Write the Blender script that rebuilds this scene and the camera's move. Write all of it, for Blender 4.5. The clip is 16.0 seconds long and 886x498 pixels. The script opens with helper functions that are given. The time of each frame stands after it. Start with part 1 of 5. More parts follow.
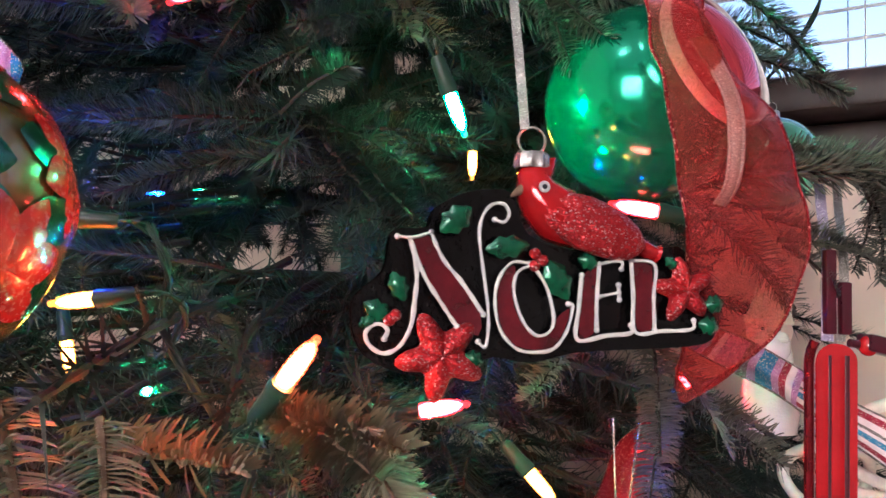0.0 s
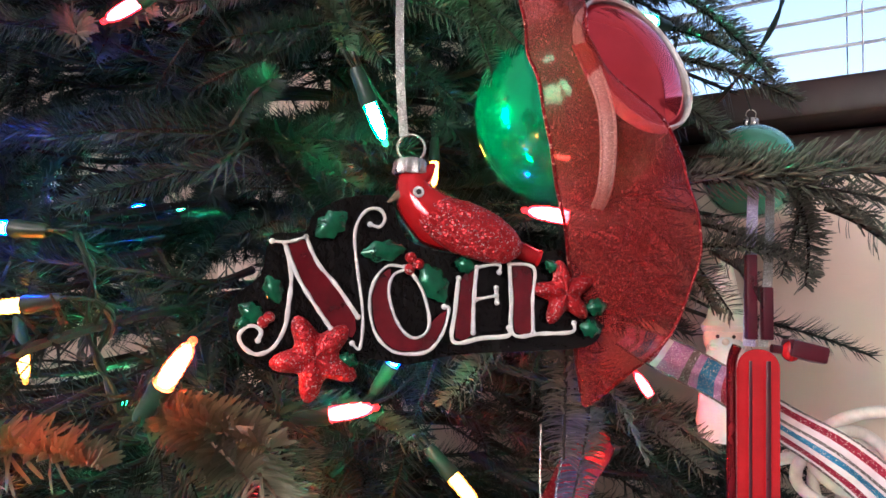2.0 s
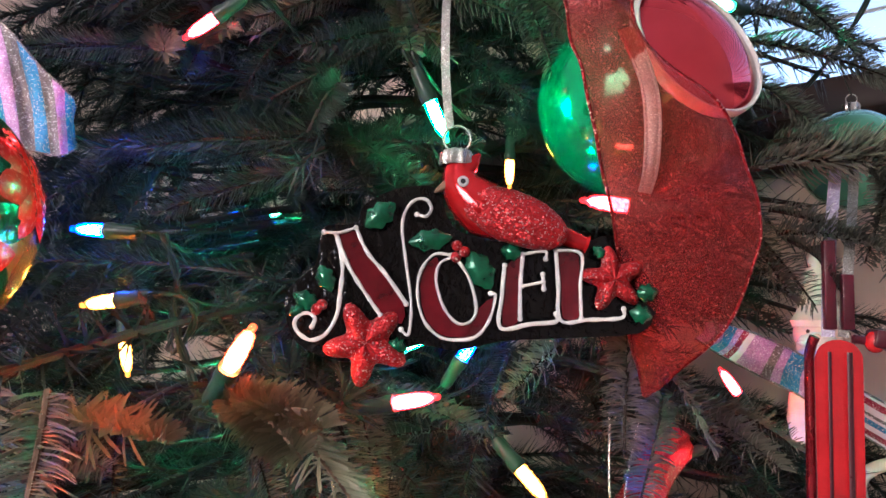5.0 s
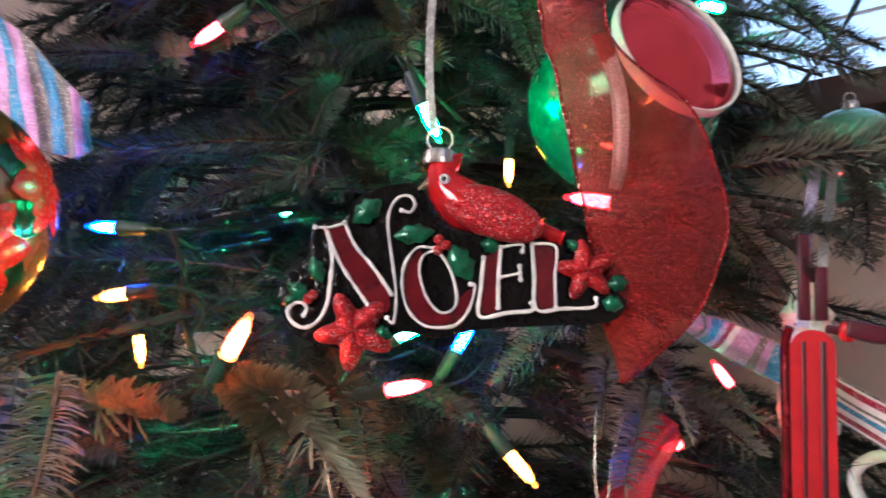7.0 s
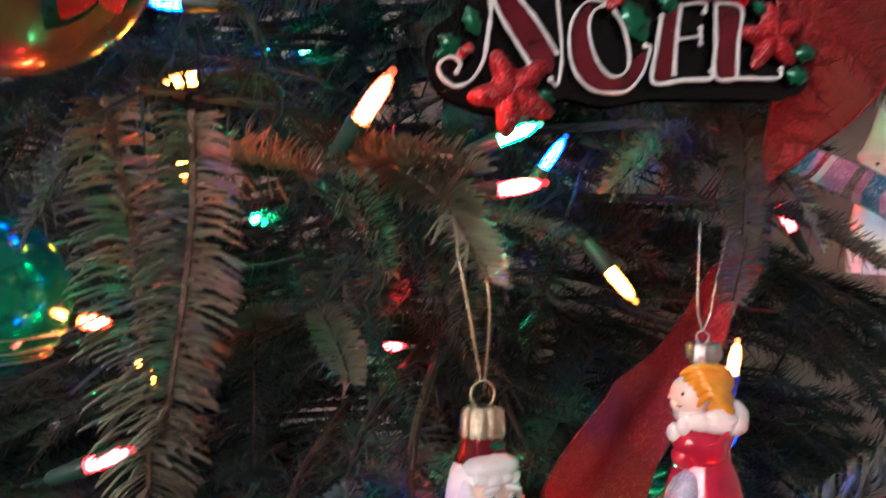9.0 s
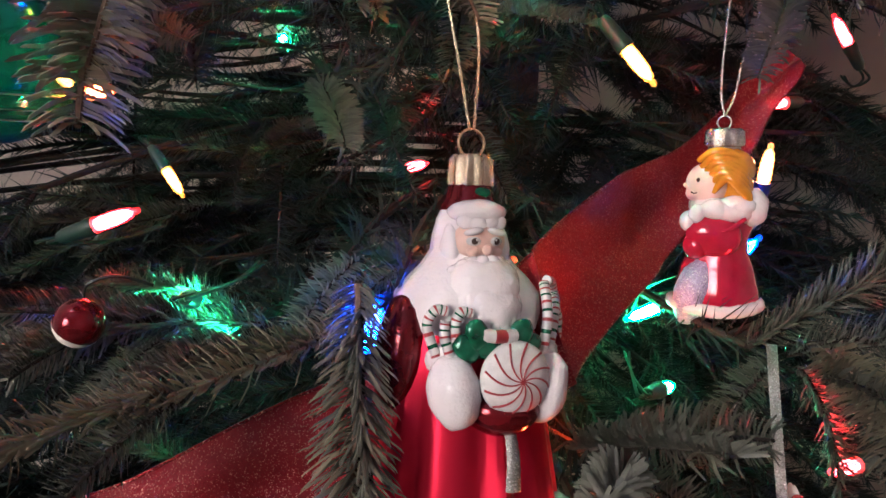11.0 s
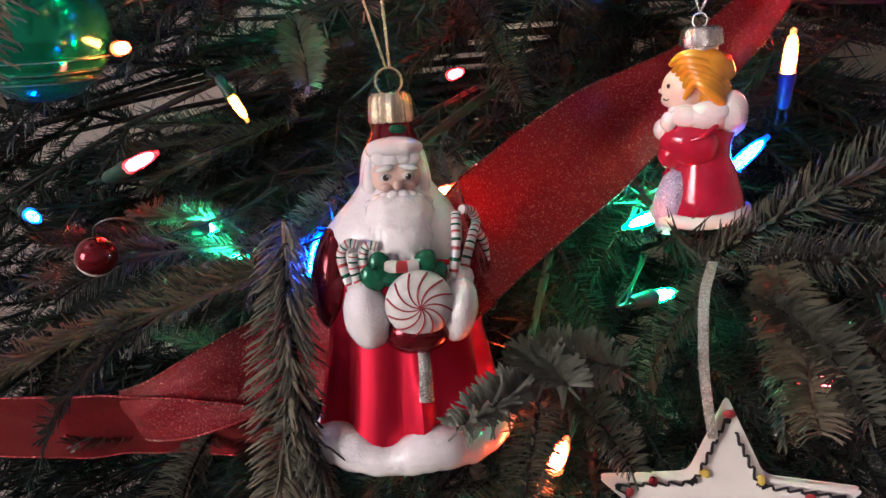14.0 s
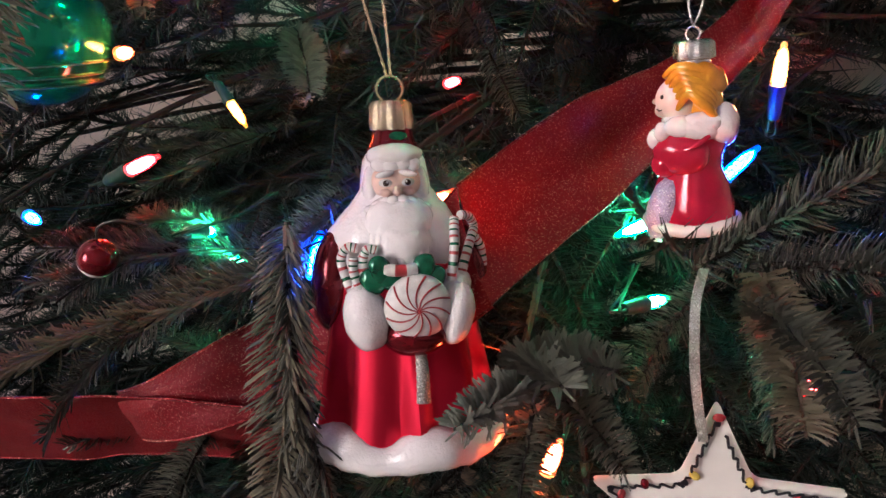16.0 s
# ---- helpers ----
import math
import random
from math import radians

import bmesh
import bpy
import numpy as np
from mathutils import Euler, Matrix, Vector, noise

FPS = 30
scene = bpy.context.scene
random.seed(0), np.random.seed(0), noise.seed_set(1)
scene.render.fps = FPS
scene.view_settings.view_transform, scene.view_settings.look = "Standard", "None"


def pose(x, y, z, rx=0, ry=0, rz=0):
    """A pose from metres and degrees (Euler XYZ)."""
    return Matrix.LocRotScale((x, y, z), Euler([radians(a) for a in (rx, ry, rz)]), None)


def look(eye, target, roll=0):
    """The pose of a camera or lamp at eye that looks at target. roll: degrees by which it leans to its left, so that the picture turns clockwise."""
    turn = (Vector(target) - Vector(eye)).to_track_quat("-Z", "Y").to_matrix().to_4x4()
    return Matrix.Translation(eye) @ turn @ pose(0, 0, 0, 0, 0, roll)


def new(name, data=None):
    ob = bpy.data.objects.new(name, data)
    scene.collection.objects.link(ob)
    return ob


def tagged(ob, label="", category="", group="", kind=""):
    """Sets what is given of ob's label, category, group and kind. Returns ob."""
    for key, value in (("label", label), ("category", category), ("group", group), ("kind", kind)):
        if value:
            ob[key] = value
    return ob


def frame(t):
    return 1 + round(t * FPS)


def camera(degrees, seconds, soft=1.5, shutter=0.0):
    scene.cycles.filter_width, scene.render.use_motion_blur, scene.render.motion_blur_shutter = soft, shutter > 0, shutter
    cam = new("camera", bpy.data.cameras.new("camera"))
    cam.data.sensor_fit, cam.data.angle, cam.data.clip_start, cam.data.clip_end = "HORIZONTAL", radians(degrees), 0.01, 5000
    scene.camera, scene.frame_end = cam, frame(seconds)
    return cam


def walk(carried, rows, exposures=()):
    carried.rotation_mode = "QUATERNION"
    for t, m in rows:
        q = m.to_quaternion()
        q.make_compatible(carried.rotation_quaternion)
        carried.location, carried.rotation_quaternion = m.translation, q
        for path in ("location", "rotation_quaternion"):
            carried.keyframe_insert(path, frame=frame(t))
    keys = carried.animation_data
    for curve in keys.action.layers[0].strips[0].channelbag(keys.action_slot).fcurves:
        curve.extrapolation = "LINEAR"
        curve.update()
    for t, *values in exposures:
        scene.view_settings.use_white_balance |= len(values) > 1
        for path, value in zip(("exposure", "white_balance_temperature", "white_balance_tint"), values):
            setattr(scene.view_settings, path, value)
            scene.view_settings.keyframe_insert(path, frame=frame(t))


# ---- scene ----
cam = camera(61.7, 16.0, shutter=0.4)
EXPOSURES = [(t, stops, 5750, 17) for t, stops in ((0.0, 1.90), (4.7, 2.0), (7.0, 1.98), (8.2, 1.9), (9.0, 1.45), (16.0, 1.42))]
PATH = [
    (0, (0.019, 0.048, 1.285), (-0.117, 2.039, 1.42), 1.8),
    (0.5, (0.041, 0.047, 1.284), (-0.16, 2.032, 1.421), 1.4),
    (1, (0.06, 0.046, 1.282), (-0.204, 2.023, 1.426), 1.3),
    (1.5, (0.071, 0.044, 1.283), (-0.21, 2.018, 1.448), 1.1),
    (2, (0.071, 0.047, 1.283), (-0.165, 2.025, 1.452), 1.7),
    (2.5, (0.069, 0.048, 1.283), (-0.189, 2.023, 1.464), 1.6),
    (3, (0.071, 0.049, 1.282), (-0.176, 2.025, 1.465), 1.6),
    (3.5, (0.073, 0.049, 1.282), (-0.183, 2.024, 1.464), 1.3),
    (4, (0.074, 0.05, 1.281), (-0.262, 2.013, 1.465), 1.3),
    (4.5, (0.079, 0.049, 1.279), (-0.328, 1.998, 1.461), 1.3),
    (4.7, (0.084, 0.048, 1.278), (-0.369, 1.987, 1.46), 1.3),
    (6.8, (0.11, 0.035, 1.272), (-0.533, 1.919, 1.464), 1.3),
    (7, (0.108, 0.034, 1.273), (-0.458, 1.943, 1.455), 1.3),
    (7.5, (0.096, 0.034, 1.274), (-0.255, 1.998, 1.422), 0.7),
    (8, (0.079, 0.036, 1.269), (-0.235, 2.008, 1.378), 1.3),
    (8.5, (0.06, 0.036, 1.25), (-0.277, 2.007, 1.283), 2.6),
    (9, (0.0350, 0.0455, 1.2262), (-0.390, 1.997, 1.150), 3.4),
    (9.5, (0.0215, 0.0580, 1.2065), (-0.397, 2.0, 0.978), 6.0),
    (10, (0.0325, 0.0590, 1.1885), (-0.445, 1.978, 0.886), 5.6),
    (10.2, (0.0378, 0.0563, 1.1841), (-0.437, 1.972, 0.862), 5.4),
    (12.3, (0.13, 0.058, 1.164), (-0.781, 1.807, 0.829), -0.5),
    (12.5, (0.141, 0.064, 1.165), (-0.807, 1.786, 0.799), -1.2),
    (13, (0.151, 0.077, 1.184), (-0.836, 1.73, 0.64), -1.9),
    (13.5, (0.153, 0.081, 1.193), (-0.843, 1.694, 0.553), -2.2),
    (14, (0.157, 0.084, 1.197), (-0.86, 1.671, 0.531), -2.4),
    (14.5, (0.157, 0.079, 1.199), (-0.847, 1.68, 0.545), -1.9),
    (15, (0.159, 0.077, 1.198), (-0.85, 1.681, 0.556), -1.9),
    (15.5, (0.159, 0.078, 1.196), (-0.843, 1.685, 0.554), -1.8),
    (16, (0.158, 0.078, 1.198), (-0.843, 1.683, 0.55), -1.6),
]
walk(cam, [(t, look(eye, target, roll)) for t, eye, target, roll in PATH], EXPOSURES)

# ---------------------------------------------------------------- the room's own directions
# u runs along the window wall, v from that wall into the room; the floor lies 1.1 m under the sill
CORNER = Vector((0.41, 0.90, 0.0))
ALONG, INTO = Vector((0.883, -0.469, 0.0)), Vector((-0.469, -0.883, 0.0))
TURN = math.degrees(math.atan2(-0.469, 0.883))
FLOOR, CEIL, SILL = 0.40, 2.85, 1.535
U0, U1, V1 = -1.05, 2.30, 3.40


def room(u, v, z):
    p = CORNER + ALONG * u + INTO * v
    return Vector((p.x, p.y, z))


# ---------------------------------------------------------------- world and lights
world = bpy.data.worlds.new("sky")
scene.world = world
world.use_nodes = True
wn = world.node_tree.nodes
sky = wn.new("ShaderNodeTexSky")
sky.sky_type, sky.sun_disc = "NISHITA", False
sky.sun_elevation, sky.sun_rotation = radians(24), radians(200)
sky.air_density, sky.dust_density = 1.0, 2.5
world.node_tree.links.new(sky.outputs[0], wn["Background"].inputs[0])
wn["Background"].inputs[1].default_value = 0.14


def area(name, m, sx, sy, watts, colour):
    data = bpy.data.lights.new(name, "AREA")
    data.shape, data.size, data.size_y, data.energy, data.color = "RECTANGLE", sx, sy, watts, colour
    ob = new(name, data)
    ob.matrix_world = m
    return ob


# daylight in the opening of the window behind the walker
back_eye = room(0.25, V1 - 0.03, 1.75)
area("window_daylight", look(back_eye, back_eye - INTO), 1.0, 1.1, 6.2, (0.80, 0.87, 1.0))
# the glass bowl of the ceiling lamp
lamp_eye = room(-0.25, 1.75, CEIL - 0.16)
bowl_lamp = bpy.data.lights.new("ceiling_bulb", "POINT")
bowl_lamp.energy, bowl_lamp.color, bowl_lamp.shadow_soft_size = 2.2, (1.0, 0.82, 0.84), 0.11
new("ceiling_bulb", bowl_lamp).location = lamp_eye - Vector((0, 0, 0.04))


# ---------------------------------------------------------------- materials
def shader(name):
    m = bpy.data.materials.new(name)
    m.use_nodes = True
    t = m.node_tree
    return m, t, t.nodes["Principled BSDF"]


def node(t, kind, **values):
    n = t.nodes.new(kind)
    for key, value in values.items():
        n.inputs[key].default_value = value
    return n


def ramp(t, source, stops):
    r = t.nodes.new("ShaderNodeValToRGB")
    while len(r.color_ramp.elements) < len(stops):
        r.color_ramp.elements.new(0.5)
    for e, (p, c) in zip(r.color_ramp.elements, stops):
        e.position, e.color = p, (*c, 1)
    t.links.new(source, r.inputs[0])
    return r.outputs[0]


def plain(name, colour, rough=0.5, metal=0.0, vary=0.15, scale=60.0, bump=0.1, coat=0.0, spread=0.001):
    """A surface with mottling at two scales, and fine relief."""
    m, t, b = shader(name)
    co = t.nodes.new("ShaderNodeTexCoord")
    n1 = node(t, "ShaderNodeTexNoise", Scale=scale, Detail=6.0)
    n2 = node(t, "ShaderNodeTexNoise", Scale=scale * 7, Detail=3.0)
    for n in (n1, n2):
        t.links.new(co.outputs["Object"], n.inputs["Vector"])
    lo, hi = [max(0, c * (1 - vary)) for c in colour], [min(1, c * (1 + vary)) for c in colour]
    t.links.new(ramp(t, n1.outputs[0], ((0.3, lo), (0.7, hi))), b.inputs["Base Color"])
    rr = node(t, "ShaderNodeMapRange")
    rr.inputs[3].default_value, rr.inputs[4].default_value = max(0.02, rough - 0.08), rough + 0.1
    t.links.new(n2.outputs[0], rr.inputs[0])
    t.links.new(rr.outputs[0], b.inputs["Roughness"])
    b.inputs["Metallic"].default_value, b.inputs["Coat Weight"].default_value = metal, coat
    if bump:
        bp = node(t, "ShaderNodeBump", Strength=bump, Distance=spread)
        t.links.new(n2.outputs[0], bp.inputs["Height"])
        t.links.new(bp.outputs[0], b.inputs["Normal"])
    return m


def glitter(name, colour, flake=1400.0, rough=0.25, metal=0.6, power=0.9, clear=0.0, spark=(1.0, 0.8, 0.7)):
    """Flakes: every cell has its own tilt and shade. clear: how much of a sheer weave lets through."""
    m, t, b = shader(name)
    co = t.nodes.new("ShaderNodeTexCoord")
    vo = node(t, "ShaderNodeTexVoronoi", Scale=flake)
    t.links.new(co.outputs["Object"], vo.inputs["Vector"])
    big = node(t, "ShaderNodeTexNoise", Scale=flake / 25, Detail=4.0)
    t.links.new(co.outputs["Object"], big.inputs["Vector"])
    sep = t.nodes.new("ShaderNodeSeparateColor")
    t.links.new(vo.outputs["Color"], sep.inputs[0])
    dark, mid = [c * (0.75 if clear else 0.55) for c in colour], colour
    base = ramp(t, sep.outputs[0], ((0.0, dark), (0.6, mid), (0.9, mid), (0.97, spark)))
    mix = t.nodes.new("ShaderNodeMix")
    mix.data_type, mix.blend_type = "RGBA", "MULTIPLY"
    mix.inputs[0].default_value = 0.6
    t.links.new(base, mix.inputs[6])
    t.links.new(ramp(t, big.outputs[0], ((0.3, (0.6, 0.6, 0.6)), (0.7, (1, 1, 1)))), mix.inputs[7])
    t.links.new(mix.outputs[2], b.inputs["Base Color"])
    geo = t.nodes.new("ShaderNodeNewGeometry")
    off = t.nodes.new("ShaderNodeVectorMath")
    off.operation = "SUBTRACT"
    off.inputs[1].default_value = (0.5, 0.5, 0.5)
    t.links.new(vo.outputs["Color"], off.inputs[0])
    scl = t.nodes.new("ShaderNodeVectorMath")
    scl.operation = "SCALE"
    scl.inputs["Scale"].default_value = power
    t.links.new(off.outputs[0], scl.inputs[0])
    add = t.nodes.new("ShaderNodeVectorMath")
    t.links.new(geo.outputs["Normal"], add.inputs[0])
    t.links.new(scl.outputs[0], add.inputs[1])
    nrm = t.nodes.new("ShaderNodeVectorMath")
    nrm.operation = "NORMALIZE"
    t.links.new(add.outputs[0], nrm.inputs[0])
    t.links.new(nrm.outputs[0], b.inputs["Normal"])
    b.inputs["Roughness"].default_value, b.inputs["Metallic"].default_value = rough, metal
    if clear:
        tr = t.nodes.new("ShaderNodeBsdfTransparent")
        tr.inputs[0].default_value = (1.0, 0.62, 0.58, 1)
        tl = t.nodes.new("ShaderNodeBsdfTranslucent")
        tl.inputs[0].default_value = (*colour, 1)
        m1, m2 = t.nodes.new("ShaderNodeMixShader"), t.nodes.new("ShaderNodeMixShader")
        m1.inputs[0].default_value = 0.35
        t.links.new(b.outputs[0], m1.inputs[1])
        t.links.new(tl.outputs[0], m1.inputs[2])
        weave = ramp(t, sep.outputs[1], ((0.25, (clear * 0.82,) * 3), (0.8, (min(1, clear * 1.12),) * 3)))
        t.links.new(weave, m2.inputs[0])
        t.links.new(m1.outputs[0], m2.inputs[1])
        t.links.new(tr.outputs[0], m2.inputs[2])
        t.links.new(m2.outputs[0], t.nodes["Material Output"].inputs[0])
    return m


def glow(name, colour, strength):
    """The burning core of a bulb."""
    m, t, b = shader(name)
    b.inputs["Base Color"].default_value = (*colour, 1)
    b.inputs["Emission Color"].default_value = (*colour, 1)
    b.inputs["Emission Strength"].default_value = strength
    return m


def shell(name, colour):
    """Thin coloured plastic round a lit core: it glows in its own colour and lets part of the core's light through."""
    m, t, b = shader(name)
    b.inputs["Base Color"].default_value = (*[c * 0.6 for c in colour], 1)
    b.inputs["Roughness"].default_value = 0.12
    b.inputs["Emission Color"].default_value = (*colour, 1)
    co = t.nodes.new("ShaderNodeTexCoord")
    vo = node(t, "ShaderNodeTexVoronoi", Scale=520.0)
    t.links.new(co.outputs["Object"], vo.inputs["Vector"])
    cell = node(t, "ShaderNodeMapRange")
    for k, v in ((1, 0.1), (2, 0.75), (3, 0.9), (4, 0.35)):
        cell.inputs[k].default_value = v
    t.links.new(vo.outputs["Distance"], cell.inputs[0])
    b.inputs["Emission Strength"].default_value = 0.9
    tr, mix = t.nodes.new("ShaderNodeBsdfTransparent"), t.nodes.new("ShaderNodeMixShader")
    tr.inputs[0].default_value = (*[0.35 + 0.65 * c for c in colour], 1)
    t.links.new(cell.outputs[0], mix.inputs[0])
    t.links.new(b.outputs[0], mix.inputs[1])
    t.links.new(tr.outputs[0], mix.inputs[2])
    t.links.new(mix.outputs[0], t.nodes["Material Output"].inputs[0])
    return m


def needle_mat(name, dark, light):
    m, t, b = shader(name)
    geo, info = t.nodes.new("ShaderNodeNewGeometry"), t.nodes.new("ShaderNodeObjectInfo")
    add = t.nodes.new("ShaderNodeMath")
    add.operation = "MULTIPLY_ADD"
    t.links.new(geo.outputs["Random Per Island"], add.inputs[0])
    add.inputs[1].default_value = 0.6
    half = t.nodes.new("ShaderNodeMath")
    half.operation = "MULTIPLY"
    half.inputs[1].default_value = 0.4
    t.links.new(info.outputs["Random"], half.inputs[0])
    t.links.new(half.outputs[0], add.inputs[2])
    t.links.new(ramp(t, add.outputs[0], ((0.05, dark), (0.85, light), (1.0, [c * 1.25 for c in light]))), b.inputs["Base Color"])
    b.inputs["Roughness"].default_value = 0.42
    b.inputs["Specular IOR Level"].default_value = 0.45
    return m


M = {
    "wall": plain("beige_wall_paint", (0.74, 0.61, 0.53), 0.75, vary=0.05, scale=6, bump=0.25, spread=0.002),
    "ceiling": plain("ceiling_paint", (0.75, 0.73, 0.70), 0.85, vary=0.04, scale=5),
    "floor": plain("brown_carpet", (0.22, 0.16, 0.12), 0.95, vary=0.3, scale=40, bump=0.6, spread=0.004),
    "dark_wood": plain("dark_stained_wood", (0.027, 0.012, 0.010), 0.45, vary=0.45, scale=18, bump=0.15),
    "slat": plain("blind_slat", (0.78, 0.78, 0.78), 0.4, vary=0.1, scale=10),
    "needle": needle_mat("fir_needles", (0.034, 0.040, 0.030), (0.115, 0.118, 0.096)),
    # pale khaki needles, with light on the front shoots put into the colour
    "needle_pale_lit": needle_mat("fir_needles_pale_lit", (0.085, 0.078, 0.054), (0.195, 0.178, 0.125)),
    # inner needles: the shade inside the tree is put into this darker green
    "needle_shaded": needle_mat("fir_needles_shaded", (0.005, 0.012, 0.009), (0.018, 0.034, 0.027)),
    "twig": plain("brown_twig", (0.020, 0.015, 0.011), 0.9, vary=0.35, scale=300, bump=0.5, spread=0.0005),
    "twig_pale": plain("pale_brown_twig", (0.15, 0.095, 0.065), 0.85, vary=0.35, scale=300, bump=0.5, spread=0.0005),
    "bark": plain("tree_bark", (0.10, 0.065, 0.045), 0.9, vary=0.4, scale=60, bump=0.9, spread=0.004),
    "black": plain("black_glaze", (0.002, 0.002, 0.002), 0.05, vary=0.3, scale=45, bump=0.22, coat=0.0, spread=0.0040),
    "white_line": plain("white_relief_paint", (0.60, 0.59, 0.59), 0.25, vary=0.12, scale=300, bump=0.2, spread=0.0004),
    "red_enamel": plain("red_enamel", (0.095, 0.003, 0.008), 0.08, 0.3, vary=0.4, scale=130, bump=0.1, coat=0.5, spread=0.0006),
    "red_glitter": glitter("red_glitter", (0.60, 0.028, 0.035), 2300, 0.28, 0.6, 1.1, spark=(1.0, 0.7, 0.7)),
    "red_gloss": plain("red_glass", (0.50, 0.012, 0.015), 0.1, 0.5, vary=0.25, scale=90, coat=0.6, bump=0.05),
    "holly": plain("green_enamel", (0.005, 0.105, 0.050), 0.12, 0.45, vary=0.5, scale=220, coat=0.5, bump=0.2, spread=0.0008),
    "silver": plain("silver_metal", (0.62, 0.60, 0.57), 0.24, 1.0, vary=0.15, scale=500, bump=0.5, spread=0.0004),
    "gold": plain("pale_gold_metal", (0.78, 0.66, 0.46), 0.22, 1.0, vary=0.2, scale=500, bump=0.5, spread=0.0004),
    "silver_glitter": glitter("silver_glitter", (0.50, 0.49, 0.46), 3200, 0.3, 0.8, 0.9, spark=(1, 1, 1)),
    "sheer": glitter("sheer_red_ribbon", (0.40, 0.045, 0.055), 3000, 0.3, 0.25, 0.4, clear=0.70, spark=(1.0, 0.55, 0.48)),
    "sheer_deep": glitter("sheer_deep_red_ribbon", (0.36, 0.014, 0.028), 2800, 0.35, 0.25, 0.8, clear=0.12, spark=(1.0, 0.45, 0.35)),
    "wired": glitter("red_wired_edge", (0.26, 0.012, 0.016), 1800, 0.28, 0.7, 0.7, spark=(1, 0.5, 0.4)),
    "green_glass": plain("green_mirror_glass", (0.006, 0.27, 0.145), 0.15, 0.72, vary=0.1, scale=30, bump=0.0, coat=0.3),
    "mint_glass": plain("mint_mirror_glass", (0.16, 0.55, 0.38), 0.08, 0.6, vary=0.15, scale=30, bump=0.0, coat=0.6),
    "pink_glass": plain("red_mirror_glass", (0.70, 0.07, 0.10), 0.05, 0.70, vary=0.1, scale=40, bump=0.0, coat=0.35),
    "band": glitter("pale_ribbed_band", (0.62, 0.40, 0.37), 2600, 0.3, 0.2, 0.5, clear=0.5, spark=(1.0, 0.8, 0.75)),
    "cream": plain("cream_paint", (0.78, 0.72, 0.64), 0.35, vary=0.08, scale=100),
    "fur": plain("frosted_white_glaze", (0.76, 0.73, 0.75), 0.18, vary=0.05, scale=110, bump=0.35, coat=0.6, spread=0.0010),
    "robe": plain("red_satin_glass", (0.66, 0.016, 0.050), 0.33, 0.85, vary=0.0, scale=40, bump=0.0, coat=0.0),
    "glove": plain("dark_red_glass", (0.16, 0.006, 0.012), 0.14, 0.6, vary=0.3, scale=120, coat=0.4),
    "skin": plain("painted_skin", (0.66, 0.46, 0.40), 0.35, vary=0.12, scale=200),
    "pale_skin": plain("painted_pale_skin", (0.78, 0.58, 0.53), 0.3, vary=0.08, scale=200, coat=0.3),
    "brown_dot": plain("brown_paint", (0.04, 0.018, 0.012), 0.3, vary=0.2),
    "green_leaf": plain("dark_green_glass", (0.008, 0.12, 0.06), 0.15, 0.4, vary=0.5, scale=250, coat=0.5),
    "candy_red": plain("candy_red_paint", (0.33, 0.03, 0.035), 0.35, vary=0.2, scale=200),
    "hair": plain("amber_glaze", (0.66, 0.27, 0.02), 0.15, 0.1, vary=0.2, scale=130, coat=0.6, bump=0.2, spread=0.001),
    "coat_red": plain("crimson_glaze", (0.46, 0.012, 0.045), 0.14, 0.2, vary=0.2, scale=90, coat=0.6, bump=0.15, spread=0.001),
    "lilac": glitter("lilac_frost", (0.52, 0.46, 0.70), 2600, 0.35, 0.1, 0.5, spark=(1, 1, 1)),
    "ceramic": plain("white_ceramic", (0.74, 0.70, 0.66), 0.4, vary=0.05, scale=80, bump=0.1),
    "ink": plain("black_ink", (0.012, 0.011, 0.014), 0.5, vary=0.2),
    "mustard": plain("mustard_paint", (0.60, 0.44, 0.08), 0.5, vary=0.15),
    "socket": plain("green_plastic", (0.010, 0.036, 0.024), 0.35, vary=0.2, scale=120, bump=0.1),
    "socket_blue": plain("blue_plastic", (0.02, 0.022, 0.15), 0.35, vary=0.2, scale=120),
    "wire": plain("green_wire", (0.009, 0.026, 0.018), 0.4, vary=0.25, scale=120),
    "hook": plain("dark_wire", (0.02, 0.025, 0.022), 0.35, 0.6),
    "gold_ball": plain("antique_gold_paint", (0.20, 0.115, 0.040), 0.22, 0.4, vary=0.6, scale=55, coat=0.6),
    "petal": plain("poinsettia_red", (0.42, 0.020, 0.018), 0.25, vary=0.35, scale=90, coat=0.5),
    "sled": plain("red_lacquer", (0.40, 0.012, 0.016), 0.2, vary=0.2, scale=50, coat=0.5),
    "sled_dark": plain("dark_red_lacquer", (0.055, 0.004, 0.012), 0.3, vary=0.25, scale=70, coat=0.3),
    "ribbon_white": plain("white_satin", (0.72, 0.62, 0.66), 0.45, vary=0.1, scale=200, bump=0.3, spread=0.0004),
    "ribbon_blue": glitter("blue_glitter_stripe", (0.05, 0.28, 0.52), 2600, 0.35, 0.4, 0.6),
    "ribbon_red": glitter("red_glitter_stripe", (0.42, 0.02, 0.06), 2600, 0.35, 0.4, 0.6),
    "ribbon_pink": glitter("lilac_glitter_stripe", (0.60, 0.30, 0.56), 2600, 0.35, 0.3, 0.5, spark=(1, 0.8, 1)),
    "ribbon_grey": glitter("grey_glitter_stripe", (0.24, 0.20, 0.20), 2600, 0.35, 0.6, 0.6, spark=(1, 1, 1)),
    "rope": plain("white_cord", (0.74, 0.68, 0.64), 0.6, vary=0.1, scale=200, bump=0.4, spread=0.0008),
}
SHELL, GLOW = {}, {}
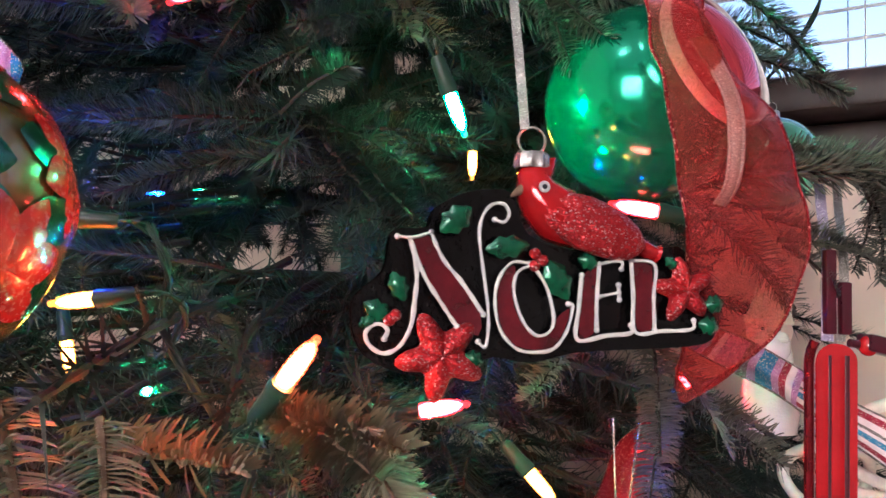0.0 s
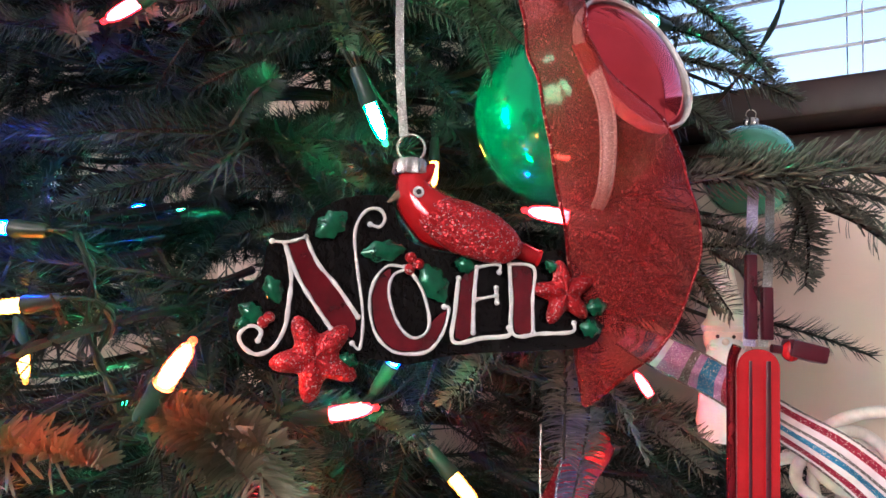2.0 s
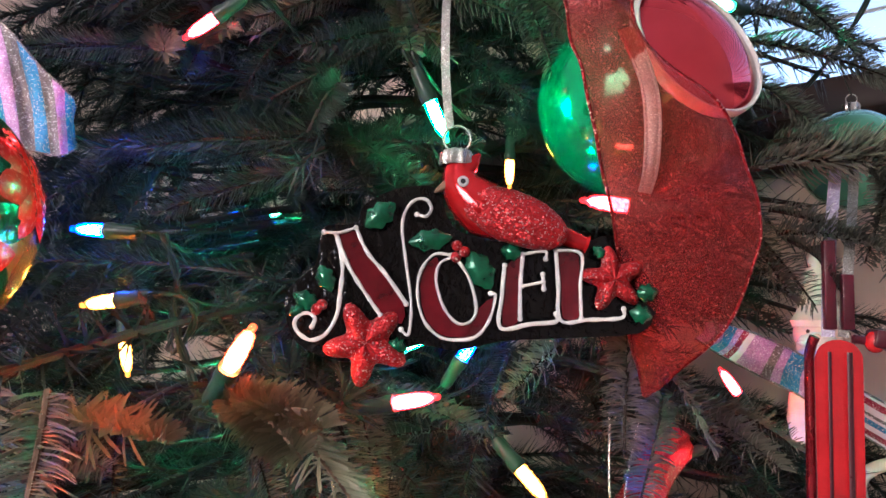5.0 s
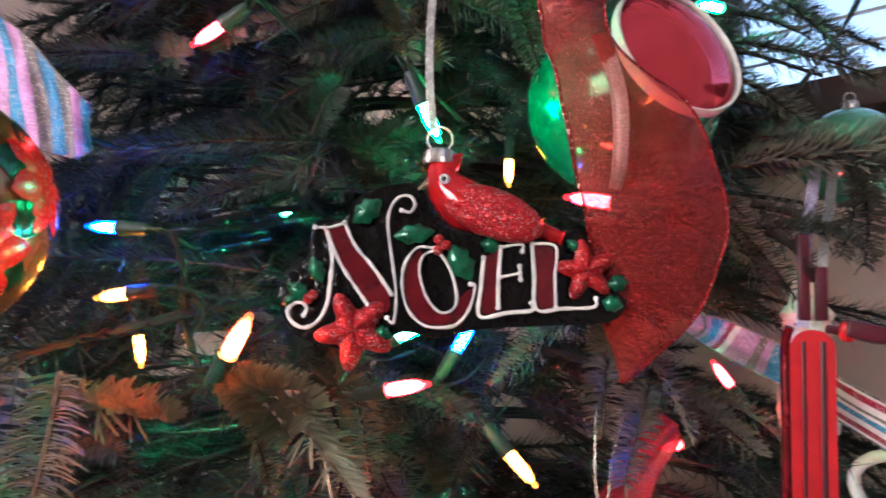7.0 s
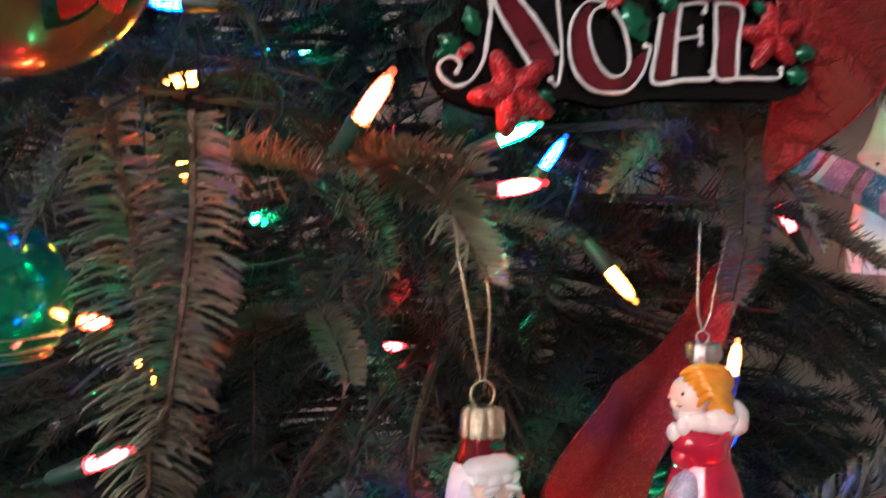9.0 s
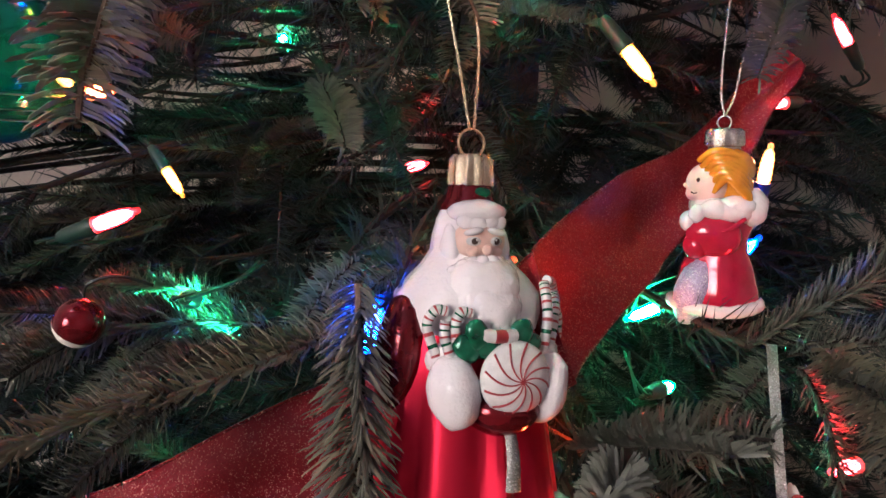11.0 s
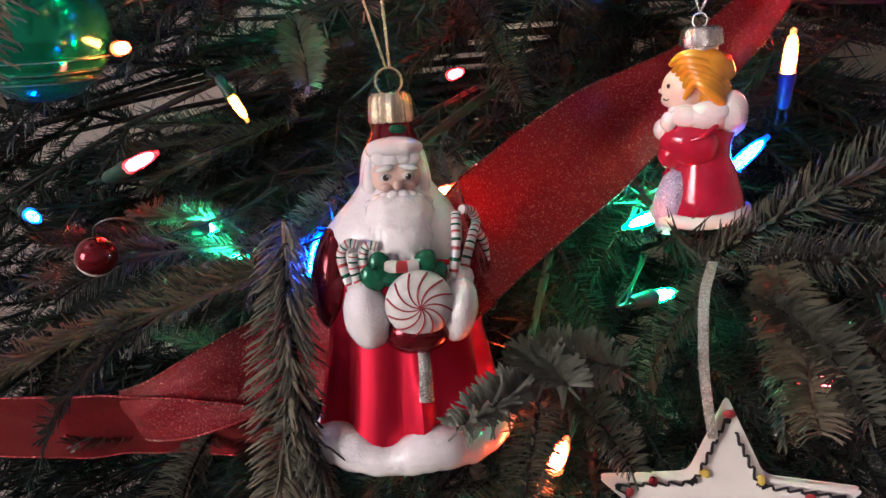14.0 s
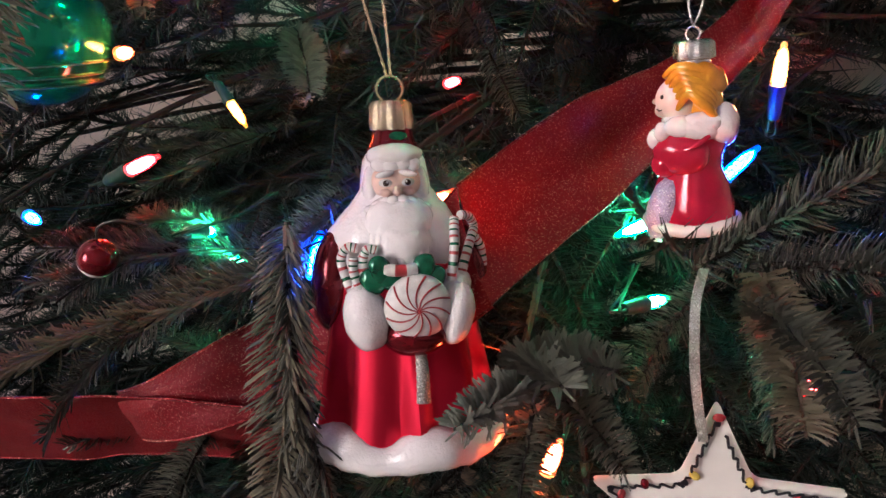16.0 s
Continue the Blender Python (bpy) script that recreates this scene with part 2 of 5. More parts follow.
for colour, shade, light, strength in (
        ("green", (0.10, 1.0, 0.42), (0.11, 1.0, 0.52), 270), ("red", (1.0, 0.04, 0.04), (1.0, 0.06, 0.06), 85),
        ("orange", (1.0, 0.14, 0.04), (1.0, 0.18, 0.04), 170), ("yellow", (1.0, 0.42, 0.06), (1.0, 0.50, 0.05), 34),
        ("warm", (1.0, 0.42, 0.12), (1.0, 0.50, 0.16), 42), ("blue", (0.03, 0.16, 1.0), (0.04, 0.17, 1.0), 150)):
    SHELL[colour] = shell(colour + "_bulb_plastic", shade)
    GLOW[colour] = glow(colour + "_bulb_light", light, strength)
for key in ("wall", "slat"):
    M[key].node_tree.nodes["Principled BSDF"].inputs["Specular IOR Level"].default_value = 0.15
M["black"].node_tree.nodes["Principled BSDF"].inputs["Specular IOR Level"].default_value = 0.32
glass_m, gt, gb = shader("window_glass")
gb.inputs["Transmission Weight"].default_value, gb.inputs["Roughness"].default_value, gb.inputs["IOR"].default_value = 1.0, 0.0, 1.05
M["glass"] = glass_m


# ---------------------------------------------------------------- building helpers
def thing(name, m, label, category, group="", kind=""):
    ob = new(name)
    ob.empty_display_size = 0.02
    ob.matrix_world = m
    return tagged(ob, label, category, group, kind)


def mesh_of(name, bm, mats, smooth=True):
    me = bpy.data.meshes.new(name)
    bmesh.ops.recalc_face_normals(bm, faces=bm.faces)
    bm.to_mesh(me)
    bm.free()
    for m in (mats if isinstance(mats, (list, tuple)) else [mats]):
        me.materials.append(M[m] if isinstance(m, str) else m)
    if smooth:
        me.polygons.foreach_set("use_smooth", [True] * len(me.polygons))
        me.set_sharp_from_angle(angle=radians(42))
    return me


def part(name, bm, mat, parent=None, label=""):
    ob = new(name, mesh_of(name, bm, mat) if isinstance(bm, bmesh.types.BMesh) else bm)
    ob.parent = parent
    return tagged(ob, label)


def smooth_line(pts, n=6, closed=False):
    """A line that glides through the points."""
    p = [Vector(q) for q in pts]
    k = len(p)
    if k < 3:
        return [p[0].lerp(p[-1], i / n) for i in range(n + 1)]
    out = []
    for i in range(k if closed else k - 1):
        a, b, c, d = [p[j % k] if closed else p[min(max(j, 0), k - 1)] for j in (i - 1, i, i + 1, i + 2)]
        for s in range(n):
            t = s / n
            out.append(0.5 * (2 * b + (c - a) * t + (2 * a - 5 * b + 4 * c - d) * t * t + (3 * b - a - 3 * c + d) * t ** 3))
    return out if closed else out + [p[-1]]


def tube(bm, pts, r, seg=8, closed=False, mi=0, flat=1.0):
    """A pipe along pts; r: one radius, or one for each point. mi: material slot, or a function of the ring's number."""
    pts = [Vector(p) for p in pts]
    k, rings, side = len(pts), [], None
    for i, p in enumerate(pts):
        a, b = (pts[i - 1], pts[(i + 1) % k]) if closed else (pts[max(i - 1, 0)], pts[min(i + 1, k - 1)])
        d = (b - a).normalized() if (b - a).length > 1e-9 else Vector((0, 0, 1))
        if side is None:
            side = d.cross(Vector((0, 0, 1)) if abs(d.z) < 0.9 else Vector((0, 1, 0))).normalized()
        side = (side - d * side.dot(d)).normalized()
        up = d.cross(side)
        rad = r[i] if isinstance(r, (list, tuple)) else r
        rings.append([bm.verts.new(p + rad * (math.cos(2 * math.pi * j / seg) * side + flat * math.sin(2 * math.pi * j / seg) * up)) for j in range(seg)])
    for i in range(k if closed else k - 1):
        a, b = rings[i], rings[(i + 1) % k]
        for j in range(seg):
            f = bm.faces.new((a[j], a[(j + 1) % seg], b[(j + 1) % seg], b[j]))
            f.material_index = mi(i) if callable(mi) else mi
    if not closed:
        for ring, n in ((rings[0], 0), (rings[-1], k - 1)):
            bm.faces.new(ring).material_index = mi(n) if callable(mi) else mi
    return bm


def lathe(bm, profile, seg=32, mi=0, m=None, wave=None):
    """Turned shape from (radius, height) pairs. wave(angle, height): factor on the radius."""
    m = m or Matrix()
    rings = []
    for r, z in profile:
        if r < 1e-7:
            rings.append([bm.verts.new(m @ Vector((0, 0, z)))])
        else:
            ring = []
            for j in range(seg):
                a = 2 * math.pi * j / seg
                q = r * (wave(a, z) if wave else 1)
                ring.append(bm.verts.new(m @ Vector((q * math.cos(a), q * math.sin(a), z))))
            rings.append(ring)
    for i, (a, b) in enumerate(zip(rings, rings[1:])):
        for j in range(seg):
            k = (j + 1) % seg
            vs = [a[j], a[k], b[k], b[j]] if len(a) > 1 and len(b) > 1 else ([a[0], b[k], b[j]] if len(b) > 1 else [a[j], a[k], b[0]])
            if len(a) == 1 and len(b) == 1:
                continue
            bm.faces.new(vs).material_index = mi(i) if callable(mi) else mi
    return bm


def blob(bm, centre, rad, mi=0, seg=20, rough=0.0, freq=200.0, turn=(0, 0, 0)):
    """A rounded lump with three radii, its surface a little uneven."""
    m = pose(*centre, *turn)
    n = seg // 2
    rings = []
    for i in range(n + 1):
        th = math.pi * i / n
        ring = []
        for j in range(1 if i in (0, n) else seg):
            ph = 2 * math.pi * j / seg
            d = Vector((math.sin(th) * math.cos(ph), math.sin(th) * math.sin(ph), math.cos(th)))
            p = Vector((d.x * rad[0], d.y * rad[1], d.z * rad[2]))
            if rough:
                p *= 1 + rough * noise.noise((p + Vector(centre)) * freq)
            ring.append(bm.verts.new(m @ p))
        rings.append(ring)
    for a, b in zip(rings, rings[1:]):
        for j in range(seg):
            k = (j + 1) % seg
            vs = [a[0], b[j], b[k]] if len(a) == 1 else ([a[j], b[0], a[k]] if len(b) == 1 else [a[j], b[j], b[k], a[k]])
            bm.faces.new(vs).material_index = mi
    return bm


def slab(bm, outline, y0, steps, mi=0):
    """A cushion from an outline in the x-z plane; steps: (inset, how far it rises), the same front and back."""
    for sign in (-1, 1):
        vs = [bm.verts.new((x, y0, z)) for x, z in outline]
        f = bm.faces.new(vs)
        f.normal_update()
        if f.normal.y * sign < 0:
            f.normal_flip()
        f.material_index = mi
        for inset, rise in steps:
            bmesh.ops.inset_region(bm, faces=[f], thickness=inset, depth=rise, use_even_offset=True)
        f.material_index = mi
    bmesh.ops.remove_doubles(bm, verts=bm.verts, dist=1e-6)
    return bm


def box(bm, lo, hi, m=None, bevel=0.0, mi=0):
    m = m or Matrix()
    made = bmesh.ops.create_cube(bm, size=1.0)["verts"]
    lo, hi = Vector(lo), Vector(hi)
    for v in made:
        v.co = Vector([lo[i] + (v.co[i] + 0.5) * (hi[i] - lo[i]) for i in range(3)])
    faces = {f for v in made for f in v.link_faces}
    for f in faces:
        f.material_index = mi
    if bevel:
        got = bmesh.ops.bevel(bm, geom=list({e for f in faces for e in f.edges}), offset=bevel, segments=2, affect="EDGES", profile=0.5)
        made = list({v for f in got["faces"] for v in f.verts} | {v for v in made if v.is_valid})
    for v in made:
        v.co = m @ v.co
    return bm


def sheet(rows, thick=0.0004, uvfun=None):
    """A thin cloth from rows of points (each row goes across it), with a back and edges."""
    bm = bmesh.new()
    n, w = len(rows), len(rows[0])
    nor = []
    for i in range(n):
        a, b = rows[max(i - 1, 0)], rows[min(i + 1, n - 1)]
        nor.append([((b[j] - a[j]).cross(rows[i][min(j + 1, w - 1)] - rows[i][max(j - 1, 0)])).normalized() for j in range(w)])
    front = [[bm.verts.new(rows[i][j]) for j in range(w)] for i in range(n)]
    back = [[bm.verts.new(rows[i][j] - nor[i][j] * thick) for j in range(w)] for i in range(n)]
    for i in range(n - 1):
        for j in range(w - 1):
            for g in (front, back):
                f = bm.faces.new((g[i][j], g[i][j + 1], g[i + 1][j + 1], g[i + 1][j]))
                f.material_index = uvfun(i / (n - 1), j) if uvfun else 0
    for j in (0, w - 1):
        for i in range(n - 1):
            bm.faces.new((front[i][j], front[i + 1][j], back[i + 1][j], back[i][j])).material_index = uvfun(i / (n - 1), min(j, w - 2)) if uvfun else 0
    for i in (0, n - 1):
        for j in range(w - 1):
            bm.faces.new((front[i][j], front[i][j + 1], back[i][j + 1], back[i][j])).material_index = uvfun(0, j) if uvfun else 0
    return bm


def cloth_rows(left, right, n=8, w=12, belly=0.0, ripple=0.0, seed=0):
    """Rows across a ribbon between its two edges. belly: how far its middle bows, ripple: small waves."""
    a, b = smooth_line(left, n), smooth_line(right, n)
    out = []
    for i, (p, q) in enumerate(zip(a, b)):
        d = a[min(i + 1, len(a) - 1)] - a[max(i - 1, 0)]
        nr = d.cross(q - p).normalized()
        row = []
        for j in range(w + 1):
            s = j / w
            h = belly * math.sin(math.pi * s) + ripple * noise.noise(Vector((s * 2.3, i * 0.16, seed)))
            row.append(p.lerp(q, s) + nr * h)
        out.append(row)
    return out


# ---------------------------------------------------------------- the room
wall_m = Matrix.Translation(CORNER) @ pose(0, 0, 0, 0, 0, TURN)   # x = u, -y = into the room


def setting(name, bm, mat, label, category, parent=None):
    ob = part(name, bm, mat, parent)
    if parent is None:
        ob.matrix_world = wall_m
    return tagged(ob, label, category, "", "structure") if parent is None else ob


def wall_with_hole(u0, u1, y0, y1, hole):
    bm = bmesh.new()
    a, b, c, d = hole
    for lo, hi in (((u0, FLOOR), (a, CEIL)), ((b, FLOOR), (u1, CEIL)), ((a, FLOOR), (b, c)), ((a, d), (b, CEIL))):
        box(bm, (lo[0], y0, lo[1]), (hi[0], y1, hi[1]))
    return bm


WIN = (-0.320, 0.95, SILL + 0.012, 2.55)
setting("wall_north", wall_with_hole(U0, U1, 0, 0.16, WIN), "wall", "beige painted wall with a window behind the tree", "wall")
BACK = (-0.30, 0.80, 1.15, 2.30)
setting("wall_south", wall_with_hole(U0, U1, -V1 - 0.16, -V1, BACK), "wall", "beige painted wall with a bright window", "wall")
setting("wall_west", box(bmesh.new(), (U0 - 0.12, -V1 - 0.16, FLOOR), (U0, 0.16, CEIL)), "wall", "plain beige painted wall beside the tree", "wall")
setting("wall_east", box(bmesh.new(), (U1, -V1 - 0.16, FLOOR), (U1 + 0.12, 0.16, CEIL)), "wall", "plain beige painted wall", "wall")
setting("floor", box(bmesh.new(), (U0 - 0.12, -V1 - 0.16, FLOOR - 0.1), (U1 + 0.12, 0.16, FLOOR)), "floor", "brown carpeted floor of the room", "floor")
setting("ceiling", box(bmesh.new(), (U0 - 0.12, -V1 - 0.16, CEIL), (U1 + 0.12, 0.16, CEIL + 0.1)), "ceiling", "white painted ceiling of the room", "ceiling")


def window(name, hole, y_in, y_out, mat, label):
    """Frame, panes and sill in an opening; y_in is the room's side of the wall."""
    a, b, c, d = hole
    ob = thing(name, wall_m, label, "window", kind="structure")
    s = 1 if y_out > y_in else -1
    lo, hi = sorted((y_in + s * 0.09, y_in + s * 0.13))
    f = bmesh.new()
    for x0, x1, z0, z1 in ((a, a + 0.04, c, d), (b - 0.04, b, c, d), (a + 0.04, b - 0.04, c, c + 0.04), (a + 0.04, b - 0.04, d - 0.04, d)):
        box(f, (x0, lo, z0), (x1, hi, z1), bevel=0.003)
    part("window_frame", f, mat, ob)
    p = part("pane", box(bmesh.new(), (a + 0.04, (lo + hi) / 2 - 0.002, c + 0.04), (b - 0.04, (lo + hi) / 2 + 0.002, d - 0.04)), "glass", ob)
    p.visible_shadow = False
    return ob


w1 = window("window_1", WIN, 0.0, 0.16, "dark_wood", "bright window with dark wood sill and slatted blind")
w2 = window("window_2", BACK, -V1, -V1 - 0.16, "cream", "bright window in the opposite wall")
sill = bmesh.new()
box(sill, (-0.75, -0.085, SILL - 0.040), (1.10, 0.09, SILL), bevel=0.006)
part("window_sill", sill, "dark_wood", w1, "dark stained wooden sill")
apron = bmesh.new()
box(apron, (-0.72, -0.022, SILL - 0.085), (1.07, 0.0, SILL - 0.042), bevel=0.004)
part("apron", apron, "dark_wood", w1, "dark wooden apron moulding")

blind = thing("window_blind", wall_m, "pale slatted blind hanging open in the window", "blind")
slat_me = None
for i in range(26):
    z = SILL + 0.036 + i * 0.0372
    if slat_me is None:
        bm = bmesh.new()
        rows = [[Vector((x, -0.019 + 0.038 * k / 6, 0.0016 * math.sin(math.pi * k / 6))) for k in range(7)] for x in (WIN[0] + 0.01, WIN[1] - 0.01)]
        slat_me = mesh_of("slat", sheet(rows, 0.0028), "slat")
    ob = part("slat", slat_me, None, blind)
    ob.location = (0, 0.045, z)
    ob.rotation_euler = (radians(19), 0, 0)
for u in (0.0, 0.02, 0.42, 0.44):
    part("cord", tube(bmesh.new(), [(u, 0.045 + (0.022 if u in (0.0, 0.42) else -0.022), SILL + 0.02), (u, 0.045 + (0.022 if u in (0.0, 0.42) else -0.022), 2.54)], 0.0009, 6), "rope", blind)
part("headrail", box(bmesh.new(), (WIN[0] + 0.006, 0.015, 2.50), (WIN[1] - 0.006, 0.075, 2.545), bevel=0.004), "slat", blind)

lamp = thing("ceiling_lamp", Matrix.Translation(lamp_eye + Vector((0, 0, 0.16))), "round glass bowl lamp on the ceiling", "ceiling lamp")
part("mount", lathe(bmesh.new(), [(0, -0.001), (0.09, -0.001), (0.09, -0.02), (0.03, -0.03), (0.012, -0.06), (0, -0.06)]), "silver", lamp)
part("rim", lathe(bmesh.new(), [(0.150, -0.065), (0.158, -0.060), (0.158, -0.072), (0.150, -0.075), (0.150, -0.065)], 40), "silver", lamp)

ground = part("ground", box(bmesh.new(), (-60, -60, -0.3), (60, 60, -0.2)), plain("snowy_ground", (0.7, 0.72, 0.75), 0.9, vary=0.2, scale=0.4))
tagged(ground, "pale winter ground outside the window", "ground", "", "structure")

# ---------------------------------------------------------------- the fir tree
TRUNK = Vector((-0.10, 0.74, 0.0))
rnd = random.Random(7)


def needle(bm, base, way, up, length, r, fine, mi=0):
    """One needle: a slim three-sided blade, bent a little, drawn out to a point."""
    side = way.cross(up).normalized()
    up = side.cross(way).normalized()
    ring = lambda c, q: [bm.verts.new(c + q * side), bm.verts.new(c - q * side), bm.verts.new(c + 0.6 * q * up)]
    bend = up * length * 0.06
    a, tip = ring(base, r * 0.65), bm.verts.new(base + way * length - bend * 0.2)
    if fine:
        b, c = ring(base + way * length * 0.45 + bend, r), ring(base + way * length * 0.90 + bend * 0.25, r * 0.75)
        for j in range(3):
            k = (j + 1) % 3
            for f in ((a[j], a[k], b[k], b[j]), (b[j], b[k], c[k], c[j]), (c[j], c[k], tip)):
                bm.faces.new(f).material_index = mi
    else:
        for j in range(3):
            bm.faces.new((a[j], a[(j + 1) % 3], tip)).material_index = mi


def sprig_mesh(seed, length, count, nlen, fine=True, droop=0.12, mats=("twig", "needle"), full=0.35, width=0.00055, lean=0.8):
    """A needled shoot along +x: needles stand out to both sides and upwards, few below. full: share that stand all round."""
    r = random.Random(seed)
    bm = bmesh.new()
    pts = []
    for i in range(9):
        t = i / 8
        pts.append(Vector((length * t, 0.03 * length * math.sin(3 * t + seed), -droop * length * t * t)))
    tube(bm, pts, [0.0016 * (1 - 0.55 * i / 8) * (length / 0.12) ** 0.5 for i in range(9)], 6)
    for k in range(count):
        t = (k + r.random()) / count
        s = min(int(t * 8), 7)
        base = pts[s].lerp(pts[s + 1], t * 8 - s)
        d = (pts[s + 1] - pts[s]).normalized()
        if r.random() < full:
            a = r.uniform(0, 2 * math.pi)
        else:
            a = (1 if k % 2 else -1) * (r.gauss(1.32, 0.13) if r.random() < 0.62 else r.gauss(0.75, 0.22))
        out = Vector((0, math.sin(a), math.cos(a)))
        fwd = r.gauss(lean, 0.11) + 0.9 * max(0, t - 0.9) * 6
        way = (out + d * fwd).normalized()
        grow = (0.72 + 0.38 * math.sin(math.pi * min(1, t * 1.05))) * r.uniform(0.86, 1.10)
        needle(bm, base + out * 0.0008, way, d * -1 + out * 0.2, nlen * grow, width * r.uniform(0.8, 1.2), fine, 1)
    return mesh_of("sprig", bm, mats, smooth=False)


HERO = [sprig_mesh(11 + i, 0.12, 230, 0.0155, True, 0.10 + 0.05 * i, full=0.14, width=0.00078, lean=0.68) for i in range(4)]
HERO += [sprig_mesh(31 + i, 0.12, 215, 0.0170, True, 0.06, ("twig_pale", "needle_pale_lit"), full=0.10, width=0.00094, lean=0.62) for i in range(2)]
FILL = [sprig_mesh(41 + i, 0.13, 210, 0.0185, False, 0.10, ("twig", "needle_shaded"), full=0.6, width=0.00120, lean=0.7) for i in range(4)]
SHADE = [sprig_mesh(51 + i, 0.12, 230, 0.0160, False, 0.12, ("twig", "needle_shaded"), full=0.3, width=0.00115, lean=0.7) for i in range(3)]

tree = thing("christmas_tree", Matrix.Translation((TRUNK.x, TRUNK.y, FLOOR)), "dark green fir tree, dressed for Christmas", "christmas tree")
stem_pts = [(0.008 * math.sin(z * 5), 0.008 * math.cos(z * 4), z * 0.2) for z in range(11)]
part("trunk", tube(bmesh.new(), [Vector(p) for p in stem_pts], [0.042 - 0.0033 * i for i in range(11)], 14), "bark", tree)


def aim(p, q, roll=0.0):
    """A pose at p whose x axis runs to q."""
    d = (Vector(q) - Vector(p)).normalized()
    return Matrix.Translation(p) @ d.to_track_quat("X", "Z").to_matrix().to_4x4() @ pose(0, 0, 0, roll, 0, 0)


def put_sprig(me, p, q, parent, scale=None, roll=0.0):
    ob = part("sprig", me, None, parent)
    k = scale or (Vector(q) - Vector(p)).length / 0.12
    ob.matrix_basis = Matrix.Translation((-TRUNK.x, -TRUNK.y, -FLOOR)) @ aim(p, q, roll) @ Matrix.Diagonal((k, max(0.75, min(k, 1.25)), max(0.75, min(k, 1.25)), 1))
    return ob


def branch(pts, r0, leafy=0):
    """A woody branch of the tree through pts, world coordinates."""
    line = smooth_line([Vector(p) - tree.matrix_world.translation for p in pts], 5)
    n = len(line)
    bm = tube(bmesh.new(), line, [r0 * (1 - 0.75 * i / n) for i in range(n)], 7)
    for k in range(leafy):
        i = rnd.randrange(n // 4, n - 1)
        d = (line[i + 1] - line[i]).normalized()
        out = d.cross(Vector((rnd.gauss(0, 1), rnd.gauss(0, 1), rnd.gauss(0, 1)))).normalized()
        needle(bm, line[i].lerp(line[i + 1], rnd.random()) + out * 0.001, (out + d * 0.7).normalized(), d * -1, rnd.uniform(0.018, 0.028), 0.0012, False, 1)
    return part("branch", mesh_of("branch", bm, ("twig", "needle_shaded"), smooth=False), None, tree)


bpy.context.view_layer.update()

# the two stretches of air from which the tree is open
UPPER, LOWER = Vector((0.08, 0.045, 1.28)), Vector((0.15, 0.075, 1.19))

# the bulbs of the light string: colour, base, and where the tip points
BULBS = [
    ("green", (-0.002, 0.365, 1.375), (0.004, 0.370, 1.360)), ("red", (-0.108, 0.355, 1.420), (-0.124, 0.355, 1.411)),
    ("orange", (-0.045, 0.275, 1.257), (-0.034, 0.270, 1.271)), ("red", (-0.009, 0.346, 1.240), (0.011, 0.346, 1.244)),
    ("yellow", (-0.138, 0.335, 1.281), (-0.167, 0.335, 1.277)), ("blue", (-0.261, 0.630, 1.361), UPPER),
    ("green", (-0.234, 0.656, 1.367), UPPER), ("blue", (-0.148, 0.337, 1.313), (-0.166, 0.337, 1.314)),
    ("blue", (-0.231, 0.380, 1.374), (-0.217, 0.380, 1.362)), ("red", (0.087, 0.360, 1.324), (0.074, 0.360, 1.326)),
    ("green", (0.142, 0.490, 1.460), UPPER), ("red", (0.150, 0.550, 1.233), (0.140, 0.545, 1.247)),
    ("red", (0.118, 0.530, 1.197), UPPER), ("yellow", (0.037, 0.391, 1.209), (0.052, 0.391, 1.193)),
    ("yellow", (-0.200, 0.420, 1.258), (-0.198, 0.420, 1.248)), ("yellow", (0.003, 0.550, 1.387), (0.003, 0.550, 1.374)),
    ("blue", (0.002, 0.420, 1.255), (0.012, 0.420, 1.271)), ("green", (-0.014, 0.372, 1.263), (0.0, 0.372, 1.269)),
    ("red", (-0.1589, 0.2995, 1.1211), (-0.1428, 0.3031, 1.1281)),
    ("green", (-0.1110, 0.2985, 1.0970), (-0.123, 0.322, 1.090)), ("green", (-0.0960, 0.2960, 1.0830), (-0.104, 0.320, 1.078)), ("blue", (0.092, 0.434, 1.114), (0.104, 0.434, 1.128)),
    ("green", (0.068, 0.400, 1.058), (0.076, 0.425, 1.054)), ("green", (0.064, 0.424, 1.092), (0.055, 0.418, 1.088)),
    ("orange", (0.0555, 0.3185, 1.012), (0.0645, 0.3135, 1.037)), ("blue", (-0.032, 0.285, 1.093), (-0.028, 0.285, 1.107)), ("orange", (-0.0060, 0.3220, 1.1130), (0.0120, 0.3236, 1.1250)),
    ("yellow", (-0.2284, 0.4323, 1.1335), (-0.2214, 0.4323, 1.1250)), ("red", (-0.098, 0.500, 1.143), LOWER),
    ("orange", (-0.1777, 0.3186, 1.1747), LOWER),
    ("red", (0.148, 0.384, 1.045), LOWER),
    ("blue", (-0.2417, 0.2913, 1.0892), LOWER),
    ]

